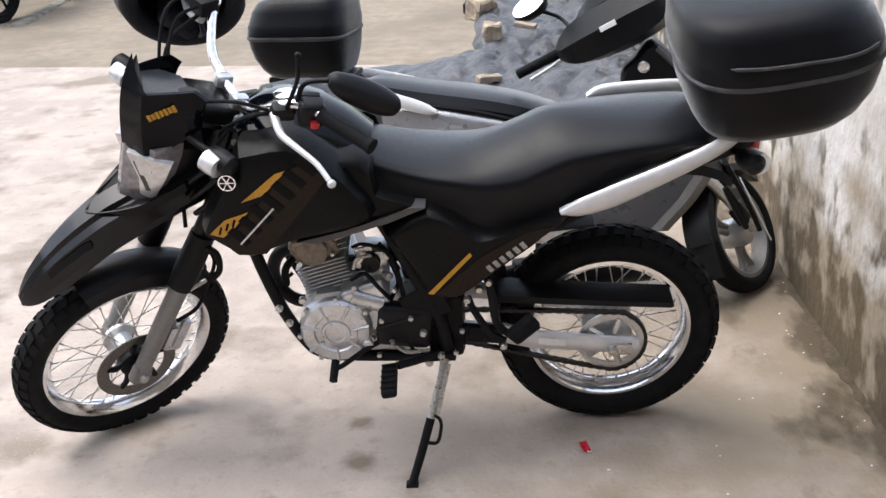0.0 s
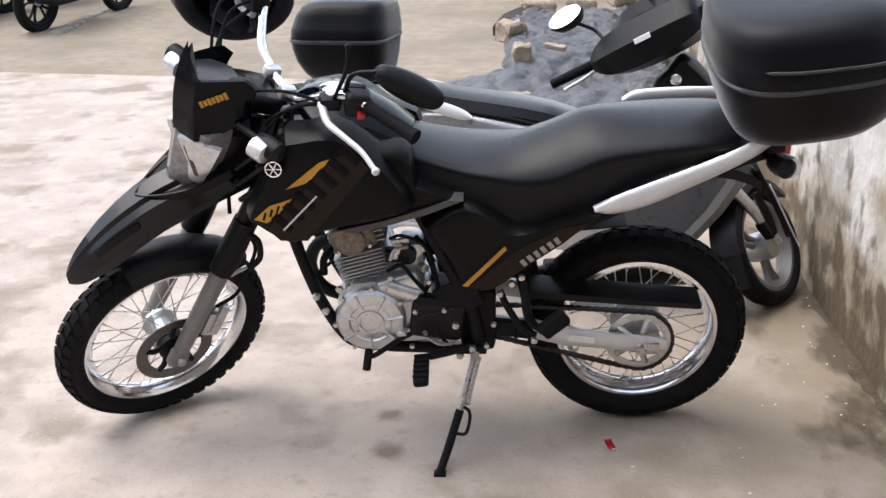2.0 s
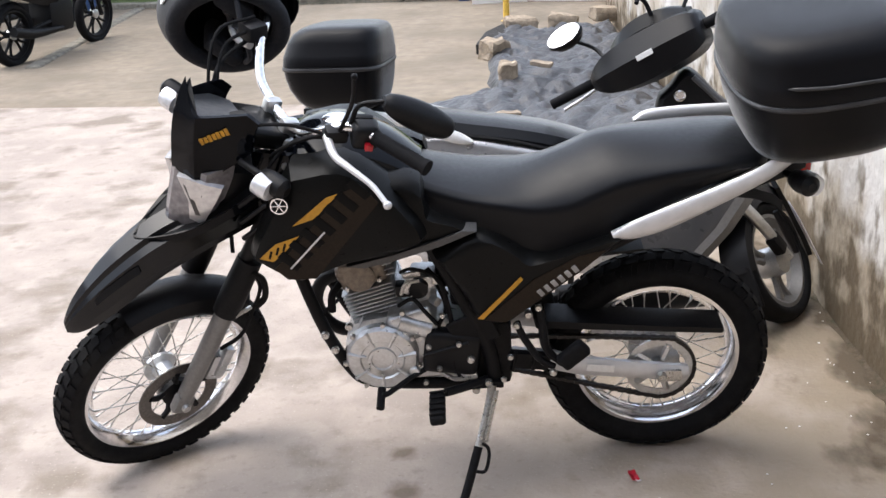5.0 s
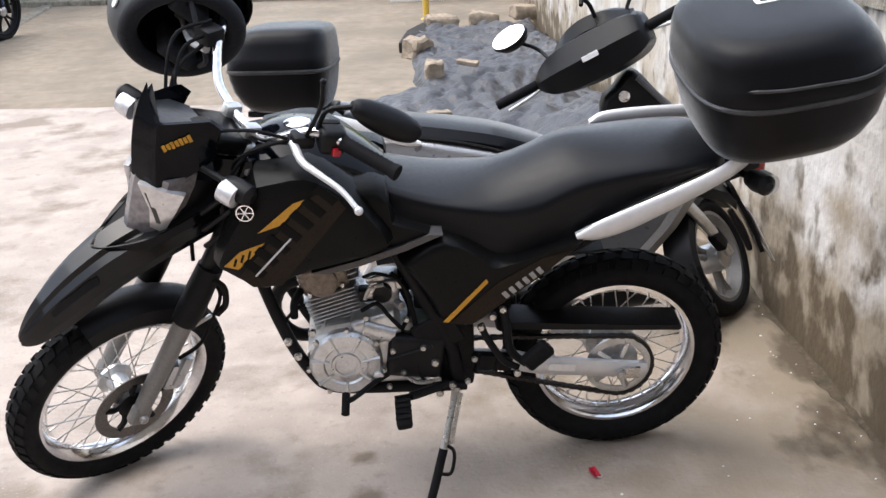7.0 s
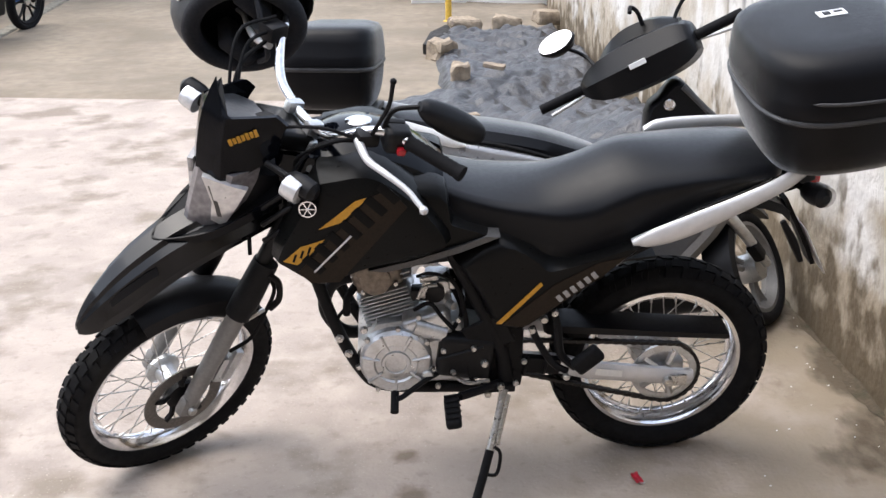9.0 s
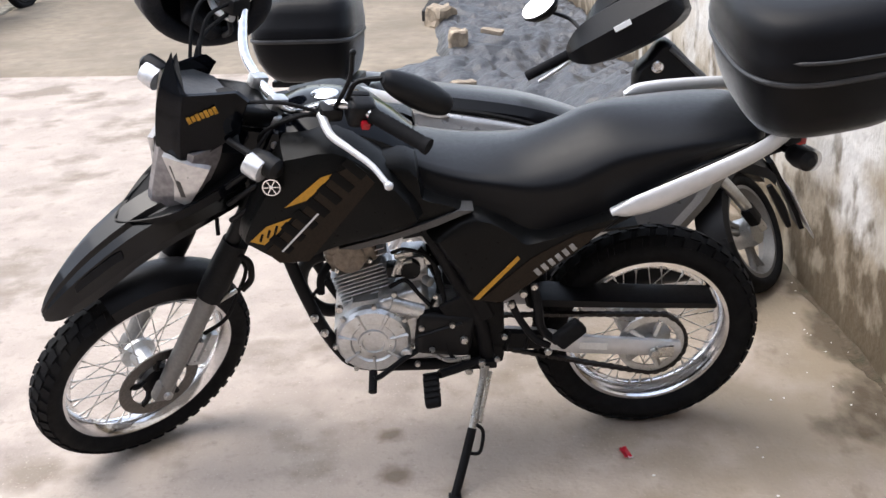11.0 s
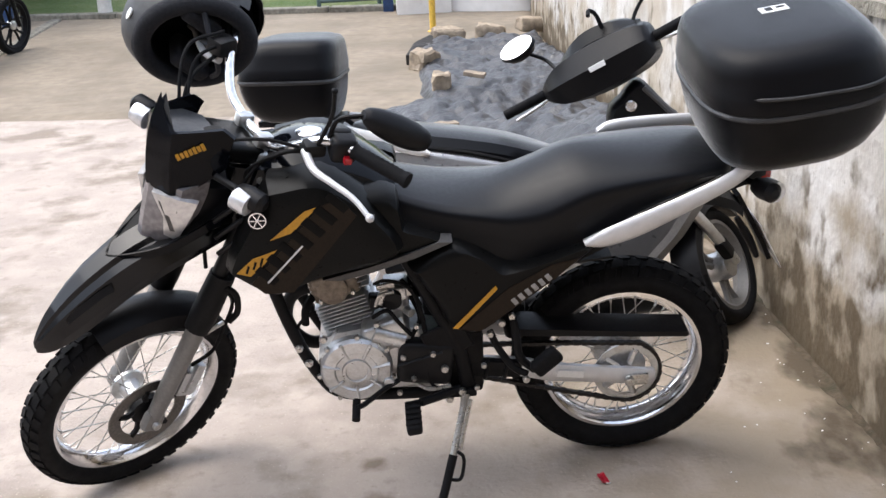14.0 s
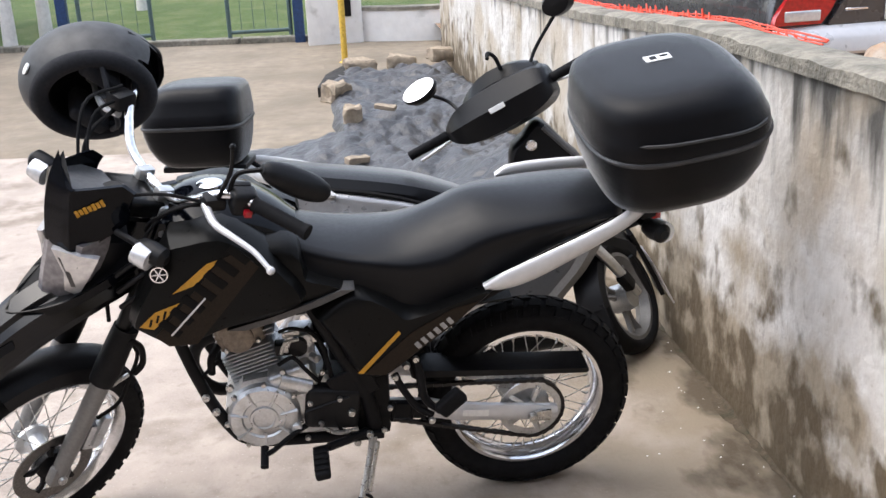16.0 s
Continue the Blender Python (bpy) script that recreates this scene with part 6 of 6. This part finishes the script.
# ---- far motorcycles by the kerb ----
def far_bike(m, label):
    b = thing("motorcycle", label, "motorcycle", m, "motorcycles along the far kerb")
    wheel_simple(b, pose(0, 0, 0.29), 0.29, 0.215, 0.05, 5, "rear_wheel", MATT)
    wheel_simple(b, pose(1.28, 0, 0.29), 0.29, 0.225, 0.045, 5, "front_wheel", MATT)
    bm = loft([[(x, y, z) for y, z in ((-hw, zb), (-hw, zt - 0.03), (-hw * 0.6, zt), (hw * 0.6, zt), (hw, zt - 0.03), (hw, zb))] for x, hw, zt, zb in spline([(-0.25, 0.06, 0.80, 0.70), (0.05, 0.11, 0.80, 0.60), (0.45, 0.11, 0.76, 0.50), (0.70, 0.14, 0.95, 0.60), (1.0, 0.10, 0.92, 0.66)], 3)])
    part("body", bm, BLACK, b, "black seat and tank")
    part("rear_mudguard", loft([[(x, -0.07, z), (x, -0.07, z + 0.02), (x, 0.07, z + 0.02), (x, 0.07, z)] for x, z in ((-0.05, 0.66), (-0.28, 0.60), (-0.38, 0.42))]), SATIN, b)
    part("number_plate", block((0.01, 0.19, 0.14), (-0.36, 0, 0.50), 0.004, 1, None, (0, -16, 0)), WHITE, b, "pale number plate")
    part("tail_lamp", block((0.06, 0.15, 0.06), (-0.30, 0, 0.70), 0.015, 2), REDLENS, b)
    part("engine", block((0.36, 0.26, 0.30), (0.60, 0, 0.38), 0.05, 2), MATT, b)
    part("silencer", tube([(0.55, -0.15, 0.28), (0.1, -0.17, 0.30), (-0.20, -0.18, 0.36)], [0.02, 0.045, 0.045], 12), MATT, b)
    part("handlebar", tube([(1.02, -0.36, 1.02), (1.05, -0.15, 1.05), (1.06, 0, 1.0), (1.05, 0.15, 1.05), (1.02, 0.36, 1.02)], 0.013, 8), MATT, b)
    for s in (-1, 1):
        part("fork_leg", tube([(1.28, s * 0.09, 0.29), (1.06, s * 0.09, 0.95)], 0.022, 8), SATIN, b)
        part("swingarm", tube([(0, s * 0.09, 0.29), (0.45, s * 0.10, 0.36)], 0.02, 8), MATT, b)
    return b


fb = far_bike(pose(-4.68, 6.95, 0, 5, 0, 74), "black motorcycle parked by the far kerb")
copy_thing(fb, pose(-5.5, 8.1, 0, 5, 0, 70))
blue_bin = thing("barrel", "blue plastic barrel beside the parked motorcycles", "barrel", pose(-5.75, 7.6, 0))
part("drum", lathe([(0.24, 0), (0.28, 0.05), (0.29, 0.25), (0.28, 0.28), (0.29, 0.32), (0.29, 0.58), (0.28, 0.61), (0.29, 0.65), (0.27, 0.86), (0.22, 0.90), (0, 0.90)], 28, "z"), BLUE, blue_bin)
bm = bmesh.new()
for i in range(8):
    block((0.14, 0.98, 0.09), (-4.45 - 0.03 * i, 7.2 + i, -0.01), 0.015, 1, bm, (0, 0, 2))
tagged(finish("drain_edge", bm, COPING), "low cement edging of the apron", "kerb", kind="structure")


# ---- car beyond the wall ----
car = thing("car", "grey saloon car seen from behind over the wall", "car", pose(1.79, 2.45, 0.21, 0, 0, 4))
rings = []
for y, hw, zt, zb in spline([(0.0, 0.80, 0.97, 0.36), (0.06, 0.84, 1.02, 0.30), (0.5, 0.86, 1.04, 0.22), (1.3, 0.87, 0.98, 0.20), (3.2, 0.87, 0.95, 0.20), (4.2, 0.84, 0.80, 0.22), (4.42, 0.74, 0.68, 0.32)], 4):
    rings.append([(0.86 + x, y, z) for x, z in ((-hw * 0.96, zb), (-hw, zb + 0.15), (-hw, zb + (zt - zb) * 0.6), (-hw * 0.94, zt - 0.05), (-hw * 0.8, zt), (hw * 0.8, zt), (hw * 0.94, zt - 0.05), (hw, zb + (zt - zb) * 0.6), (hw, zb + 0.15), (hw * 0.96, zb))])
body = part("body", loft(rings), CARGREY, car, "metallic grey body")
rings = []
for y, hw, z in spline([(0.45, 0.66, 1.03), (0.95, 0.60, 1.34), (1.6, 0.58, 1.42), (2.3, 0.58, 1.38), (3.1, 0.68, 0.99)], 4):
    rings.append([(0.86 - hw * 1.12, y, 0.96), (0.86 - hw, y, z - 0.04), (0.86 - hw * 0.85, y, z), (0.86 + hw * 0.85, y, z), (0.86 + hw, y, z - 0.04), (0.86 + hw * 1.12, y, 0.96)])
part("cabin", loft(rings), GLASSDARK, car, "dark glazed cabin")
bm = loft([[(x, y0, z0) for x, y0, z0 in ((0.02, 0.30, z), (0.06, 0.0 - d, z), (0.40, -0.05 - d, z), (1.32, -0.05 - d, z), (1.66, 0.0 - d, z), (1.70, 0.30, z))] for z, d in ((0.60, 0.055), (0.615, 0.065), (0.68, 0.055), (0.72, 0.035), (0.745, 0.0))])
part("rear_bumper", bm, CARLIGHT, car, "pale silver rear bumper")
bm = loft([[(x, y0, z0) for x, y0, z0 in ((0.03, 0.30, z), (0.07, 0.0 - d, z), (0.40, -0.05 - d, z), (1.32, -0.05 - d, z), (1.65, 0.0 - d, z), (1.69, 0.30, z))] for z, d in ((0.28, 0.0), (0.34, 0.035), (0.54, 0.05), (0.605, 0.05))])
part("lower_bumper", bm, CARGREY, car, "dark grey lower bumper")
for s in (0, 1):
    bm = loft([[(x, y, z) for x, z in ((0.045, 0.755), (0.055, 0.80), (0.14, 0.93), (0.42, 0.945), (0.36, 0.82), (0.31, 0.755))] for y in (0.10, -0.035)])
    if s:
        bm.transform(Matrix.Translation((1.72, 0, 0)) @ Matrix.Diagonal((-1, 1, 1, 1)))
    tl = part("tail_lamp", bm, REDLENS, car, "red tail lamp")
    bm = block((0.20, 0.02, 0.055), (0.20, -0.036, 0.80), 0.022, 3)
    if s:
        bm.transform(Matrix.Translation((1.72, 0, 0)) @ Matrix.Diagonal((-1, 1, 1, 1)))
    part("reversing_lamp", bm, CLEAR, tl, "clear reversing lamp")
part("boot_lid", loft([[(x, y, z) for x, z in ((0.34, 0.74), (0.43, 0.88), (0.47, 0.95), (1.25, 0.95), (1.29, 0.88), (1.38, 0.74), (1.30, 0.70), (0.42, 0.70))] for y in (0.08, -0.045)]), CARGREY, car, "grey boot lid")
part("badge_bar", block((0.13, 0.004, 0.012), (0.50, -0.047, 0.82), 0.002, 1), CHROME, car)
pl = part("number_plate", block((0.40, 0.012, 0.13), (0.86, -0.05, 0.82), 0.004, 1), WHITE, car, "pale number plate with dark bars")
for k in range(7):
    part("plate_bar", block((0.03, 0.003, 0.065), (0.71 + 0.05 * k, -0.0575, 0.812), 0.001, 1), SATIN, pl)
for y in (0.85, 3.45):
    for x, s in ((0.05, -1), (1.67, 1)):
        hub = part("wheel", lathe([(0.20, -0.09), (0.19, -0.10), (0.05, -0.08), (0.0, -0.08)], 24, "x", (x, y, 0.31)), ALLOY, car)
        part("tyre", lathe([(0.20, -0.10), (0.29, -0.10), (0.31, -0.07), (0.31, 0.07), (0.29, 0.10), (0.20, 0.10)], 32, "x", (x, y, 0.31), closed=True), RUBBER, hub)
        part("wheel_arch", lathe([(0.32, -0.125 if s < 0 else 0.105), (0.355, -0.13 if s < 0 else 0.11), (0.355, 0.08), (0.32, 0.08)], 32, "x", (x, y, 0.32), closed=True), MATT, car)
sheet("ground_beyond", 0.95, 9.0, -6.0, 9.6, 30, 40, lambda x, y: 0.205 + 0.01 * noise.noise((x, y, 0)), DIRT, "bare orange earth beyond the wall")
rings = []
bm = bmesh.new()
bmesh.ops.create_icosphere(bm, subdivisions=4, radius=1)
for v in bm.verts:
    k = 1 + 0.35 * noise.noise(v.co * 1.6) + 0.14 * noise.noise(v.co * 5)
    v.co = Vector((v.co.x * 0.33 * k, v.co.y * 0.55 * k, max(-0.1, v.co.z) * 0.90 * k))
heap = tagged(finish("earth_heap", bm, DIRT), "heap of orange earth behind the wall", "earth heap")
heap.matrix_basis = pose(1.42, 0.60, 0.20)
# netting rolled along the far side of the coping
net = thing("safety_netting", "orange red plastic safety netting lying along the wall top", "netting")
for k in range(3):
    pts = [(wall_x(y) + 0.152 + 0.012 * k + 0.012 * noise.noise((y * 6, k, 0)), y, wall_top(y) - 0.008 + 0.006 * k + 0.006 * noise.noise((y * 8, k * 3, 1))) for y in np.linspace(0.1, 4.4, 90)]
    part("net_edge", tube(pts, 0.0035, 5, 1), NETRED, net)
for k in range(60):
    y = 0.2 + 4.1 * k / 60 + 0.02 * random.random()
    x, z = wall_x(y) + 0.158, wall_top(y)
    part("net_strand", tube([(x, y, z - 0.01), (x + 0.01 * random.random(), y + 0.03 * random.random(), z + (0.03 if 1.0 < y < 2.2 else 0.004) * random.random()), (x + 0.02, y + 0.03, z - 0.02)], 0.003, 5, 2), NETRED, net)

# ---- small things on the ground ----
bm = bmesh.new()
rows = [[bm.verts.new((0.018 * u + 0.004 * noise.noise((u * 3, v * 3, 0)), 0.045 * v, 0.010 + 0.008 * noise.noise((u * 2.5, v * 2.5, 3)) + 0.006 * abs(u))) for u in np.linspace(-1, 1, 7)] for v in np.linspace(-1, 1, 9)]
for a, b in zip(rows, rows[1:]):
    for i in range(6):
        bm.faces.new((a[i], a[i + 1], b[i + 1], b[i]))
bmesh.ops.solidify(bm, geom=bm.faces[:], thickness=0.0015)
wrap = tagged(finish("sweet_wrapper", bm, PINKRED), "crumpled red sweet wrapper on the concrete", "wrapper")
wrap.matrix_basis = pose(-0.078, -0.205, 0.0, 0, 0, 10) @ Matrix.Scale(0.6, 4)
part("torn_end", block((0.026, 0.014, 0.005), (0.012, -0.036, 0.008), 0.002, 1, None, (5, 10, 15)), WHITE, wrap, "white torn end")
bm = bmesh.new()
rng = random.Random(5)
for k in range(70):
    x, y = rng.uniform(-0.1, 0.74), rng.uniform(-1.2, 1.4)
    if rng.random() < 0.6:
        x = wall_x(y) - abs(rng.gauss(0, 0.12)) - 0.01
    r = rng.uniform(0.001, 0.004)
    bmesh.ops.create_icosphere(bm, subdivisions=1, radius=r, matrix=Matrix.Translation((x, y, r * 0.6)) @ Matrix.Diagonal((1.3, 1, 0.7, 1)))
tagged(finish("paint_flakes", bm, WHITEWASH), "flakes of whitewash fallen along the wall", "flakes", kind="stuff")
